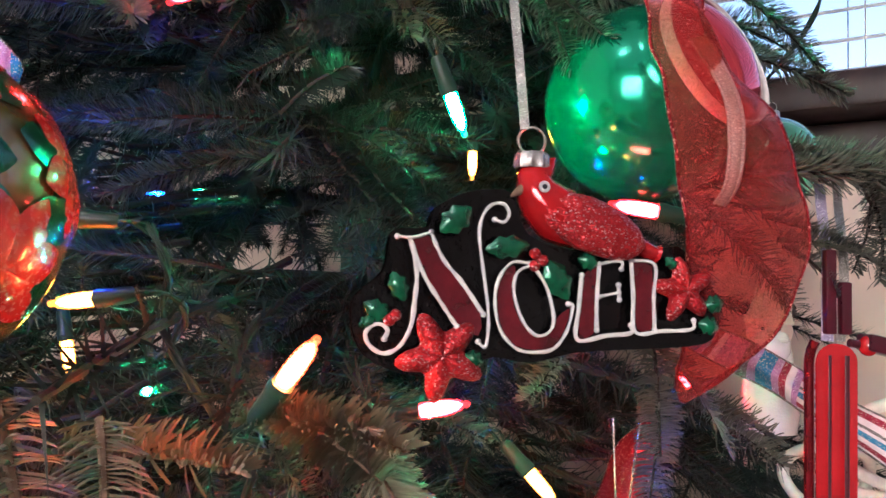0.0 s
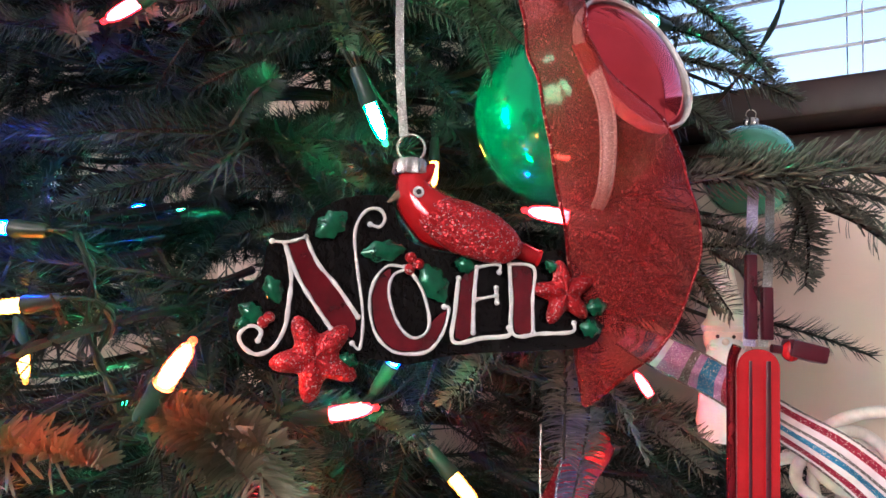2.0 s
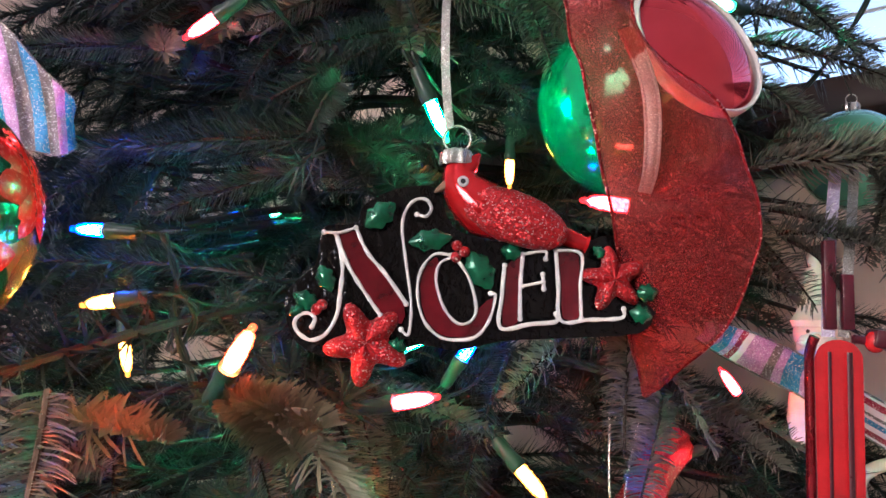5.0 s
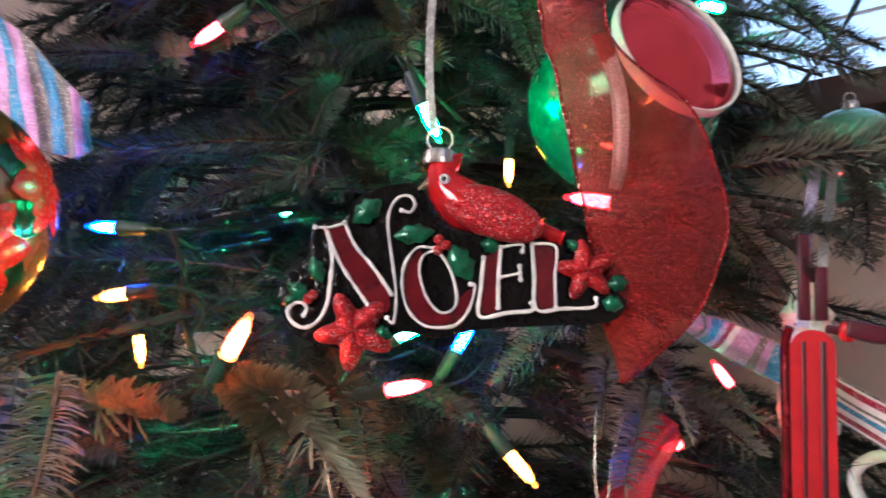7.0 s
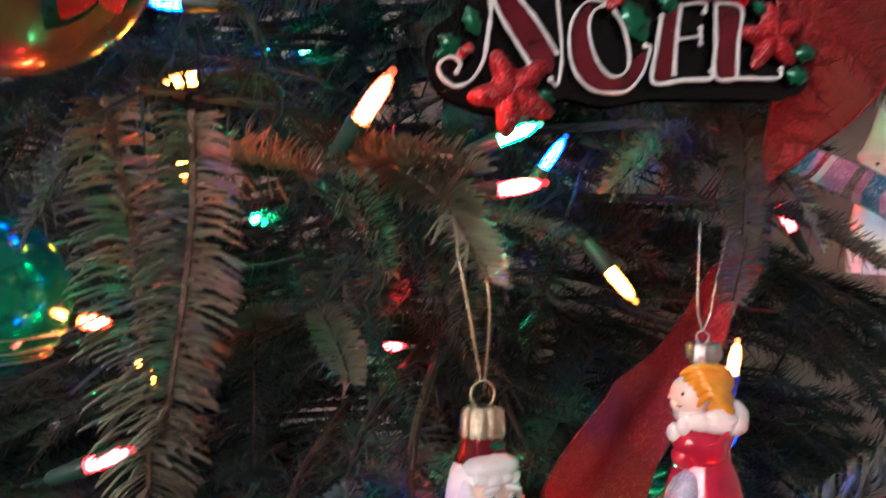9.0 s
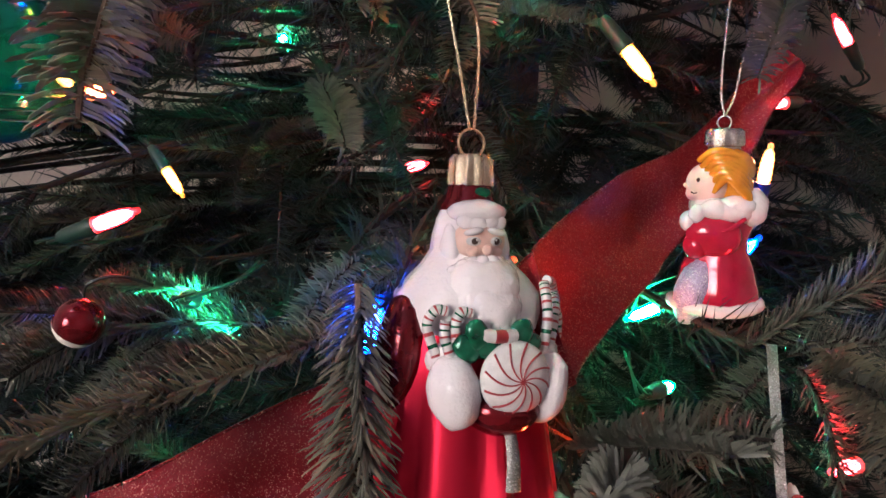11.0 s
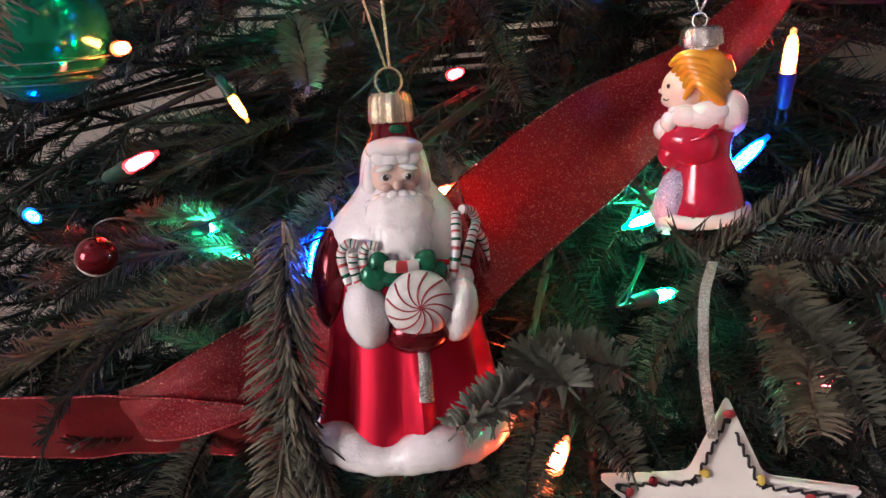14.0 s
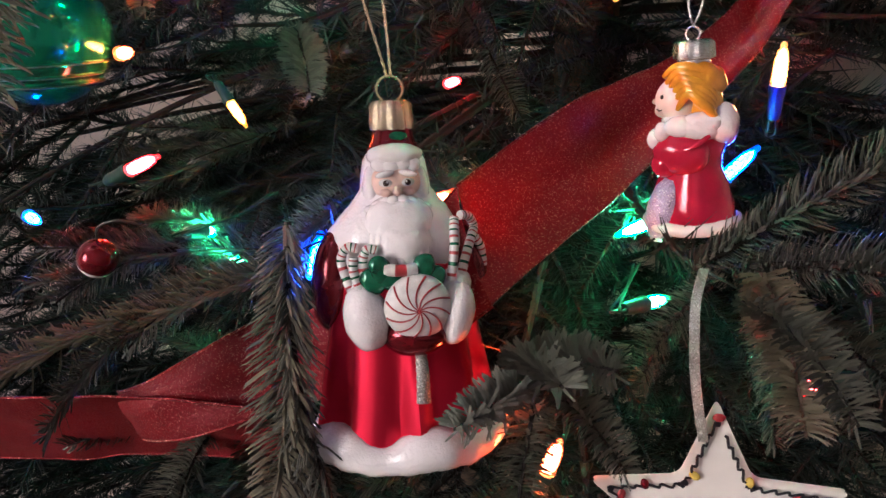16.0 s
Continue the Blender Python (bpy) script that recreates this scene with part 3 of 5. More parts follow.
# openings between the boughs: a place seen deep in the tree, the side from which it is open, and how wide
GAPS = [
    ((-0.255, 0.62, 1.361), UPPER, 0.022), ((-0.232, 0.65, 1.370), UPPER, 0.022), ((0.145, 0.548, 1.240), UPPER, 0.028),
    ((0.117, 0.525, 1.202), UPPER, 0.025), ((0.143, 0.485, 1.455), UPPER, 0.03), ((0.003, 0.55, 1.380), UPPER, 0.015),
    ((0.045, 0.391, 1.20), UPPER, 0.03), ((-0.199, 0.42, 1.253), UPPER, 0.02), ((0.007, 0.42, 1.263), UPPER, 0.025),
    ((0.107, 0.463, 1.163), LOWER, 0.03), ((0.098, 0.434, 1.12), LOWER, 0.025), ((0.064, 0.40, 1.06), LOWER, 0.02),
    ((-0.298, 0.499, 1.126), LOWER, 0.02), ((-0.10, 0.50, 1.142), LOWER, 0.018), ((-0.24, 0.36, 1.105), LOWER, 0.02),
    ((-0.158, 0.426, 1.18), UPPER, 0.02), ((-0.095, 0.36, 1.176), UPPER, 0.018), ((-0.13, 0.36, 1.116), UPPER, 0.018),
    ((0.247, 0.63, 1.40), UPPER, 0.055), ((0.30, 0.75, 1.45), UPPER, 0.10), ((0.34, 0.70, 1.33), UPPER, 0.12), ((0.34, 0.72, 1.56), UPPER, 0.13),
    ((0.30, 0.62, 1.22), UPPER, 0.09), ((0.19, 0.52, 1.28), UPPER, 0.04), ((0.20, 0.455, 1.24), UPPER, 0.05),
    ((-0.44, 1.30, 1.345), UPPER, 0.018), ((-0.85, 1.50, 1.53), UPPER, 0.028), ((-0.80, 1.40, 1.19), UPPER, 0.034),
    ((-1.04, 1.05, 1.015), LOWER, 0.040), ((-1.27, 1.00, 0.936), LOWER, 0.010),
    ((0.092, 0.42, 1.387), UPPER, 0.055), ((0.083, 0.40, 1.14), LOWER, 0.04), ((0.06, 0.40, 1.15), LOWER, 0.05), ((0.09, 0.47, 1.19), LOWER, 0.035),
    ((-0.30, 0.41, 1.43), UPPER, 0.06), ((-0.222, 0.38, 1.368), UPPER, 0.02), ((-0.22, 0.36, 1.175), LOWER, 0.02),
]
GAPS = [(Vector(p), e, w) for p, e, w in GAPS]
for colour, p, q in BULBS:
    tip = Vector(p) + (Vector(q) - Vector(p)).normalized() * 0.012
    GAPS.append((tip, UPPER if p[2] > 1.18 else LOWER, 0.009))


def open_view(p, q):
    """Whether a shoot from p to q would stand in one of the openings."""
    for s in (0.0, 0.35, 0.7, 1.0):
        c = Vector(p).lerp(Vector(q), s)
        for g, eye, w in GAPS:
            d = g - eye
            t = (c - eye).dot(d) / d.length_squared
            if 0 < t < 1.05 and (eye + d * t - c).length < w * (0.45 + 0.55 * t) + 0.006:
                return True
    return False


def in_front(c):
    """Whether c lies in the outer shell where the ornaments hang, on the side that the walker passes."""
    r = math.hypot(c.x - TRUNK.x, c.y - TRUNK.y)
    return c.y < 0.60 and -0.42 < c.x < 0.34 and 0.93 < c.z < 1.56 and r > 0.365 + 0.13 * max(0, min(1, (-0.12 - c.x) / 0.10))


def free_of_walls(p):
    d = p - CORNER
    return d.dot(ALONG) > U0 + 0.03 and d.dot(INTO) > 0.10


levels = 30
for lv in range(levels):
    z0 = 0.62 + lv * 0.062
    reach = 0.66 - 0.27 * (z0 - 0.62)
    for k in range(9):
        a = lv * 2.4 + k * 2 * math.pi / 9 + rnd.uniform(-0.2, 0.2)
        d = Vector((math.cos(a), math.sin(a), 0))
        rise = rnd.uniform(0.0, 0.25)
        tip_r = reach * rnd.uniform(0.72, 1.0)
        facing = d.y < 0.25
        pts = []
        for s in range(6):
            t = s / 5
            pts.append(Vector((TRUNK.x, TRUNK.y, z0)) + d * tip_r * t + Vector((0, 0, tip_r * (rise * t - 0.32 * t * t))))
        while len(pts) > 2 and (not free_of_walls(pts[-1]) or in_front(pts[-1])):
            pts.pop()
        if len(pts) < 3:
            continue
        b = branch(pts, 0.0045, 110 if facing and 0.9 < z0 < 1.75 else 20)
        line = smooth_line(pts, 8)
        step = (2 if z0 > 0.95 else 3) if d.y < 0.45 and 0.74 < z0 < 1.70 else 11
        for i in range(10, len(line), step):
            for sgn in (-1, 1):
                fwd = (line[min(i + 1, len(line) - 1)] - line[i - 1]).normalized()
                side = fwd.cross(Vector((0, 0, 1))).normalized() * sgn
                way = (fwd * rnd.uniform(0.5, 1.0) + side * rnd.uniform(0.5, 1.0) + Vector((0, 0, rnd.uniform(-0.45, 0.25)))).normalized()
                ln = rnd.uniform(0.09, 0.15)
                p, q = line[i], line[i] + way * ln
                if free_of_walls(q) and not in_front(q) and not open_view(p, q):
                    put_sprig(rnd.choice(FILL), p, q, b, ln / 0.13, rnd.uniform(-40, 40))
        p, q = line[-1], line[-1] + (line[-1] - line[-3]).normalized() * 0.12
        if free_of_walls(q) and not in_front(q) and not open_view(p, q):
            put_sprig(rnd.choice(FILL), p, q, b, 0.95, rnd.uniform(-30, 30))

# shoots of the shell just behind the ornaments
for i in range(400):
    a = -math.pi / 2 + rnd.uniform(-1.95, 1.3)
    d = Vector((math.cos(a), math.sin(a), 0))
    z = rnd.uniform(0.93, 1.56)
    base = Vector((TRUNK.x, TRUNK.y, z)) + d * rnd.uniform(0.27, 0.33)
    way = (d * rnd.uniform(0.3, 1.0) + Vector((rnd.uniform(-1, 1), rnd.uniform(-0.2, 0.3), rnd.uniform(-0.7, 0.2)))).normalized()
    ln = rnd.uniform(0.075, 0.12)
    q = base + way * ln
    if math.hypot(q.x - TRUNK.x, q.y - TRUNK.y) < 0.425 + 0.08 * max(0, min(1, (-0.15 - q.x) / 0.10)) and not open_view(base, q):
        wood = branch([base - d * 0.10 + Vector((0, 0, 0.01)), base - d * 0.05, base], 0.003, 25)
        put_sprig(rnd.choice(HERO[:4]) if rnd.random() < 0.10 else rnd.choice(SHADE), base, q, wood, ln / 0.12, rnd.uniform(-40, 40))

# the left flank, low down
flank = random.Random(19)
for i in range(40):
    end = Vector((flank.uniform(-0.60, -0.40), flank.uniform(0.36, 0.52), 0.68 + 0.44 * i / 39))
    root = Vector((TRUNK.x, TRUNK.y, end.z + 0.06))
    wood = branch([root, root.lerp(end, 0.5) + Vector((0, 0, 0.02)), end], 0.004, 60)
    for k in range(7):
        base = root.lerp(end, 0.50 + 0.50 * k / 6)
        q = base + ((end - root).normalized() * flank.uniform(0.3, 1) + Vector((flank.uniform(-0.4, 0.4), flank.uniform(-0.9, 0.3), flank.uniform(-0.5, 0.5)))).normalized() * 0.14
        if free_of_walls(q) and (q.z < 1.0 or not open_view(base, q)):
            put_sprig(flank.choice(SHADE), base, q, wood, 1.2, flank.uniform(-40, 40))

# the outer boughs among the ornaments: where the wood leaves the tree, then its shoots (from, to, which, roll)
BOUGHS = [
    ([(0.02, 0.66, 1.36), (0.09, 0.50, 1.345), (0.144, 0.42, 1.351)], [
        ((0.144, 0.42, 1.351), (0.262, 0.372, 1.358), 0, 20), ((0.150, 0.418, 1.330), (0.196, 0.388, 1.317), 1, 0), ((0.187, 0.40, 1.345), (0.203, 0.383, 1.309), 2, 0),
        ((0.203, 0.40, 1.335), (0.250, 0.383, 1.316), 3, 10), ((0.150, 0.43, 1.36), (0.215, 0.43, 1.375), 2, 0), ((0.12, 0.45, 1.345), (0.165, 0.41, 1.30), 1, -20),
        ((0.147, 0.410, 1.352), (0.221, 0.385, 1.350), 1, -25), ((0.151, 0.415, 1.363), (0.194, 0.400, 1.363), 3, 0), ((0.150, 0.400, 1.318), (0.185, 0.385, 1.317), 0, 20), ((0.153, 0.402, 1.315), (0.177, 0.388, 1.308), 2, -20), ((0.188, 0.400, 1.345), (0.196, 0.385, 1.315), 3, 0)]),
    ([(0.02, 0.68, 1.44), (0.10, 0.56, 1.46), (0.149, 0.50, 1.45)], [
        ((0.149, 0.50, 1.442), (0.222, 0.480, 1.424), 1, 0), ((0.155, 0.50, 1.482), (0.214, 0.480, 1.440), 2, 0), ((0.13, 0.52, 1.47), (0.19, 0.49, 1.462), 3, 0), ((0.14, 0.53, 1.44), (0.20, 0.52, 1.40), 0, 0)]),
    ([(-0.09, 0.66, 1.50), (-0.06, 0.50, 1.495), (-0.03, 0.42, 1.475)], [
        ((-0.047, 0.43, 1.472), (0.066, 0.385, 1.418), 0, 0), ((0.02, 0.41, 1.47), (0.055, 0.365, 1.405), 3, 30), ((-0.06, 0.44, 1.475), (-0.02, 0.40, 1.425), 1, 0),
        ((-0.05, 0.45, 1.48), (-0.13, 0.42, 1.455), 2, 0), ((0.03, 0.43, 1.46), (0.10, 0.40, 1.435), 1, 0)]),
    ([(-0.10, 0.66, 1.37), (-0.08, 0.57, 1.365), (-0.067, 0.50, 1.363)], [
        ((-0.067, 0.50, 1.363), (-0.17, 0.475, 1.378), 1, 0), ((-0.16, 0.475, 1.378), (-0.26, 0.46, 1.395), 2, 0), ((-0.12, 0.49, 1.375), (-0.19, 0.48, 1.412), 3, 0),
        ((-0.13, 0.49, 1.37), (-0.20, 0.44, 1.345), 0, 0), ((-0.07, 0.48, 1.36), (-0.03, 0.43, 1.335), 2, 0), ((-0.09, 0.50, 1.37), (-0.05, 0.46, 1.40), 0, 0)]),
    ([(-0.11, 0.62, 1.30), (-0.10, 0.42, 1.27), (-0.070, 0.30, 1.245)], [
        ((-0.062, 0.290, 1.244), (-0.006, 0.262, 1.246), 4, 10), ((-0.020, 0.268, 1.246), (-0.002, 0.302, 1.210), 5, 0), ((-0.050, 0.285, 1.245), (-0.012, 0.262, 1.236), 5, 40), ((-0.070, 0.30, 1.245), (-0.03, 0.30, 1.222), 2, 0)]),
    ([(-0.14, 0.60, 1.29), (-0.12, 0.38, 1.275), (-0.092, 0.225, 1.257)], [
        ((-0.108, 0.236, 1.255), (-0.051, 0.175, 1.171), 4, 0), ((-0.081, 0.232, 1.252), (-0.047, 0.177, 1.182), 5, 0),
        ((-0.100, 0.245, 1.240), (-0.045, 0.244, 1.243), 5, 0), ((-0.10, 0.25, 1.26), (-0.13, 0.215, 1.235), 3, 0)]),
    ([(-0.02, 0.62, 1.30), (0.05, 0.46, 1.285), (0.080, 0.375, 1.278)], [
        ((0.082, 0.372, 1.276), (0.090, 0.330, 1.246), 3, 0), ((0.085, 0.38, 1.272), (0.130, 0.37, 1.240), 2, 0), ((0.07, 0.40, 1.275), (0.03, 0.37, 1.255), 1, 0)]),
    ([(0.0, 0.64, 1.25), (0.07, 0.50, 1.247), (0.108, 0.425, 1.241)], [
        ((0.108, 0.42, 1.241), (0.146, 0.380, 1.226), 0, 0), ((0.10, 0.43, 1.24), (0.09, 0.38, 1.215), 2, 0), ((0.115, 0.43, 1.24), (0.165, 0.43, 1.232), 1, 0)]),
    ([(-0.09, 0.62, 1.27), (-0.05, 0.42, 1.25), (-0.022, 0.318, 1.241)], [
        ((-0.022, 0.312, 1.239), (-0.001, 0.296, 1.200), 2, 0), ((-0.04, 0.36, 1.244), (-0.005, 0.345, 1.222), 3, 0)]),
    ([(-0.12, 0.62, 1.22), (-0.10, 0.44, 1.20), (-0.082, 0.345, 1.187)], [((-0.079, 0.345, 1.184), (-0.060, 0.318, 1.168), 0, 0)]),
    ([(-0.08, 0.62, 1.15), (-0.05, 0.40, 1.125), (-0.0218, 0.2852, 1.1109)], [
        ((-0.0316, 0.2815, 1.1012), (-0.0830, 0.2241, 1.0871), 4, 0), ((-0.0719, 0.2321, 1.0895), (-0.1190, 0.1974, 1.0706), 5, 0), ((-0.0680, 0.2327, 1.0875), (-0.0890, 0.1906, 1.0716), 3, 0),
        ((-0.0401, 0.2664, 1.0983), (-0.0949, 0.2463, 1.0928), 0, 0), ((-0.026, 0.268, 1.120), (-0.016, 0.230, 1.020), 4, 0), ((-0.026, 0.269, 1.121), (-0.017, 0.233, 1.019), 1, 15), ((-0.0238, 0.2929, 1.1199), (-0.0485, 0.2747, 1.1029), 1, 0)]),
    ([(-0.14, 0.60, 1.10), (-0.12, 0.43, 1.085), (-0.0886, 0.3269, 1.0864)], [
        ((-0.0887, 0.3178, 1.0858), (-0.1691, 0.2515, 1.1016), 3, 0), ((-0.1029, 0.3158, 1.0907), (-0.1544, 0.3027, 1.1100), 1, 0), ((-0.0948, 0.3077, 1.0819), (-0.1303, 0.2521, 1.0735), 2, 0), ((-0.1179, 0.2953, 1.0920), (-0.1567, 0.2430, 1.0843), 0, 0)]),
    ([(-0.04, 0.64, 1.12), (0.04, 0.45, 1.10), (0.098, 0.362, 1.094)], [
        ((0.098, 0.36, 1.095), (0.172, 0.36, 1.160), 0, 0), ((0.122, 0.348, 1.100), (0.150, 0.284, 1.082), 5, 0), ((0.112, 0.36, 1.093), (0.180, 0.325, 1.130), 2, 0), ((0.124, 0.350, 1.098), (0.144, 0.297, 1.074), 4, 20),
        ((0.105, 0.35, 1.093), (0.080, 0.325, 1.070), 3, 0), ((0.130, 0.35, 1.088), (0.176, 0.318, 1.086), 1, 0), ((0.12, 0.33, 1.095), (0.16, 0.29, 1.10), 2, 0),
        ((0.115, 0.355, 1.09), (0.15, 0.335, 1.055), 3, 0)]),
    ([(-0.06, 0.62, 1.08), (0.0, 0.44, 1.06), (0.040, 0.325, 1.056)], [
        ((0.044, 0.318, 1.058), (0.083, 0.255, 1.100), 0, 0), ((0.060, 0.295, 1.062), (0.053, 0.255, 1.082), 1, 0), ((0.05, 0.31, 1.055), (0.095, 0.29, 1.062), 2, 0), ((0.05, 0.31, 1.055), (0.07, 0.265, 1.04), 3, 0)]),
    ([(-0.09, 0.60, 1.14), (-0.08, 0.43, 1.125), (-0.066, 0.345, 1.113)], [((-0.063, 0.34, 1.112), (-0.073, 0.298, 1.096), 3, 0), ((-0.06, 0.35, 1.115), (-0.02, 0.32, 1.118), 2, 0)]),
    ([(-0.16, 0.62, 1.18), (-0.18, 0.53, 1.15), (-0.205, 0.50, 1.14)], [((-0.205, 0.50, 1.14), (-0.155, 0.46, 1.18), 2, 0), ((-0.2, 0.5, 1.14), (-0.27, 0.46, 1.155), 1, 0)]),
    ([(-0.05, 0.60, 1.00), (0.03, 0.42, 0.99), (0.07, 0.33, 0.985)], [((0.07, 0.33, 0.985), (0.09, 0.26, 1.00), 0, 0), ((0.06, 0.34, 0.985), (0.0, 0.30, 0.99), 1, 0), ((0.07, 0.34, 0.99), (0.14, 0.33, 1.0), 2, 0), ((0.03, 0.38, 0.99), (-0.03, 0.31, 1.0), 3, 0)]),
    ([(-0.14, 0.58, 1.02), (-0.13, 0.40, 1.0), (-0.12, 0.30, 0.99)], [((-0.12, 0.30, 0.99), (-0.10, 0.22, 0.985), 1, 0), ((-0.12, 0.31, 0.99), (-0.20, 0.27, 0.995), 2, 0), ((-0.12, 0.32, 0.99), (-0.06, 0.26, 0.98), 3, 0), ((-0.13, 0.34, 1.0), (-0.19, 0.33, 1.02), 0, 0)]),
    ([(-0.16, 0.60, 1.24), (-0.20, 0.44, 1.225), (-0.23, 0.36, 1.215)], [((-0.23, 0.36, 1.215), (-0.26, 0.30, 1.205), 1, 0), ((-0.22, 0.38, 1.22), (-0.17, 0.33, 1.215), 2, 0), ((-0.22, 0.38, 1.22), (-0.29, 0.36, 1.235), 0, 0)]),
    ([(-0.16, 0.66, 1.12), (-0.26, 0.56, 1.10), (-0.33, 0.50, 1.085)], [((-0.33, 0.50, 1.085), (-0.42, 0.46, 1.08), 1, 0), ((-0.30, 0.52, 1.09), (-0.37, 0.45, 1.06), 0, 0), ((-0.29, 0.52, 1.09), (-0.36, 0.46, 1.12), 2, 0), ((-0.27, 0.54, 1.10), (-0.31, 0.45, 1.09), 3, 0)]),
    ([(-0.16, 0.66, 1.04), (-0.24, 0.52, 1.03), (-0.28, 0.42, 1.02)], [((-0.28, 0.42, 1.02), (-0.36, 0.36, 1.025), 1, 0), ((-0.27, 0.44, 1.02), (-0.30, 0.34, 1.04), 0, 0), ((-0.25, 0.48, 1.03), (-0.34, 0.44, 1.05), 2, 0), ((-0.25, 0.46, 1.02), (-0.24, 0.36, 1.01), 3, 0)]),
    ([(-0.15, 0.62, 1.44), (-0.17, 0.50, 1.44), (-0.19, 0.42, 1.435)], [((-0.19, 0.42, 1.435), (-0.15, 0.37, 1.425), 1, 0), ((-0.19, 0.42, 1.435), (-0.25, 0.38, 1.43), 0, 0), ((-0.18, 0.44, 1.44), (-0.13, 0.40, 1.45), 2, 0)]),
]
for wood, shoots in BOUGHS:
    b = branch(wood, 0.0040, 90)
    for p, q, which, roll in shoots:
        put_sprig(HERO[which], p, q, b, None, roll)
        if which < 4 and (Vector(q) - Vector(p)).length > 0.065:
            put_sprig(HERO[(which + 1) % 4], Vector(p).lerp(Vector(q), 0.08), Vector(q) + Vector((0.004, 0.006, -0.006)), b, None, roll + 75)


# ---------------------------------------------------------------- the string of lights
lights = thing("string_lights", Matrix.Translation((0, 0.40, 1.0)), "string of coloured faceted mini lights wound through the tree", "string lights")
bpy.context.view_layer.update()
bulb_me = mesh_of("bulb", lathe(bmesh.new(), [(0, 0), (0.0031, 0), (0.0034, 0.001), (0.0034, 0.0085), (0.0031, 0.0130), (0.0023, 0.0165), (0.00135, 0.0178), (0.0015, 0.0190), (0.0013, 0.0203), (0, 0.0210)], 10), SHELL["red"])
core_me = mesh_of("filament", lathe(bmesh.new(), [(0, 0.0006), (0.0024, 0.0008), (0.0028, 0.003), (0.0028, 0.0085), (0.0024, 0.0128), (0.0015, 0.0160), (0, 0.0178)], 8), GLOW["red"])
sock_me = {}
for key in ("socket", "socket_blue"):
    sock_me[key] = mesh_of("socket", lathe(bmesh.new(), [(0, 0.0005), (0.0040, 0.0005), (0.0041, -0.003), (0.0036, -0.005), (0.0033, -0.014), (0.0024, -0.0165), (0, -0.0165)], 12), key)
bulb_by = {}


def bulb(colour, p, q, sock="socket"):
    """A lit bulb whose base is at p and whose tip points to q."""
    if colour not in bulb_by:
        me, core = bulb_me.copy(), core_me.copy()
        me.materials[0], core.materials[0] = SHELL[colour], GLOW[colour]
        bulb_by[colour] = (me, core)
    ob = part("bulb", bulb_by[colour][0], None, lights, colour.replace("warm", "warm white") + " lit bulb")
    d = (Vector(q) - Vector(p)).normalized()
    if q is UPPER or q is LOWER:
        d = (d + Vector((rnd.choice((-0.7, 0.7)), 0, rnd.uniform(-0.5, 0.3)))).normalized()
    ob.matrix_world = Matrix.Translation(p) @ d.to_track_quat("Z", "Y").to_matrix().to_4x4()
    part("socket", sock_me[sock], None, ob)
    part("filament", bulb_by[colour][1], None, ob, "glowing core")
    back = Vector(p) - d * 0.0165
    deep = back + Vector((rnd.uniform(-0.015, 0.015), 0.06, rnd.uniform(-0.012, 0.012)))
    for k in (-1, 1):
        o = Vector((0.0012 * k, 0.0008 * k, 0))
        bend = smooth_line([back + o, back - d * 0.007 + o * 1.5, (back + deep) / 2 - d * 0.006 + Vector((0, 0.006, -0.003)), deep + o], 5)
        part("wire", tube(bmesh.new(), [v - Vector((0, 0.40, 1.0)) for v in bend], 0.0008, 5), "wire", lights)


for row in BULBS:
    bulb(*row)
bulb("green", (-0.2038, 0.5211, 1.2189), (-0.190, 0.500, 1.223))
bulb("warm", (0.106, 0.465, 1.153), (0.107, 0.462, 1.172), "socket_blue")

for pts in ([(-0.122, 0.342, 1.312), (-0.112, 0.340, 1.292), (-0.116, 0.345, 1.272), (-0.100, 0.335, 1.252), (-0.075, 0.31, 1.238), (-0.065, 0.33, 1.225)],
            [(0.240, 0.55, 1.53), (0.232, 0.552, 1.487), (0.212, 0.57, 1.452), (0.190, 0.60, 1.430), (0.17, 0.62, 1.425)],
            [(-0.115, 0.341, 1.287), (-0.108, 0.35, 1.275), (-0.118, 0.352, 1.258), (-0.128, 0.36, 1.262), (-0.125, 0.37, 1.28)]):
    for k in (-1, 1):
        line = smooth_line(pts, 10)
        tw = [p - Vector((0, 0.40, 1.0)) + 0.0010 * k * Vector((math.cos(i * 0.5), math.sin(i * 0.5), 0.5 * math.sin(i * 0.5))) for i, p in enumerate(line)]
        part("wire", tube(bmesh.new(), tw, 0.0011, 6), "wire", lights)


# ---------------------------------------------------------------- ornament pieces
def cap_and_ring(ob, z, r, h, mat="silver", ring_r=0.0042, at=(0, 0)):
    """The crimped metal cap of a glass ornament, and its wire loop."""
    wave = lambda a, q: 1 + 0.07 * math.cos(10 * a)
    bm = lathe(bmesh.new(), [(r * 0.96, z), (r * 1.02, z + h * 0.15), (r * 0.98, z + h * 0.8), (r * 0.8, z + h), (0, z + h * 1.02)], 40, m=Matrix.Translation((*at, 0)), wave=wave)
    part("cap", bm, mat, ob, "crimped metal cap")
    pts = [(at[0] + ring_r * math.cos(a), at[1], z + h + ring_r * 0.85 + ring_r * math.sin(a)) for a in [2 * math.pi * i / 28 for i in range(28)]]
    part("ring", tube(bmesh.new(), pts, 0.0005, 6, True), mat, ob, "wire ring")


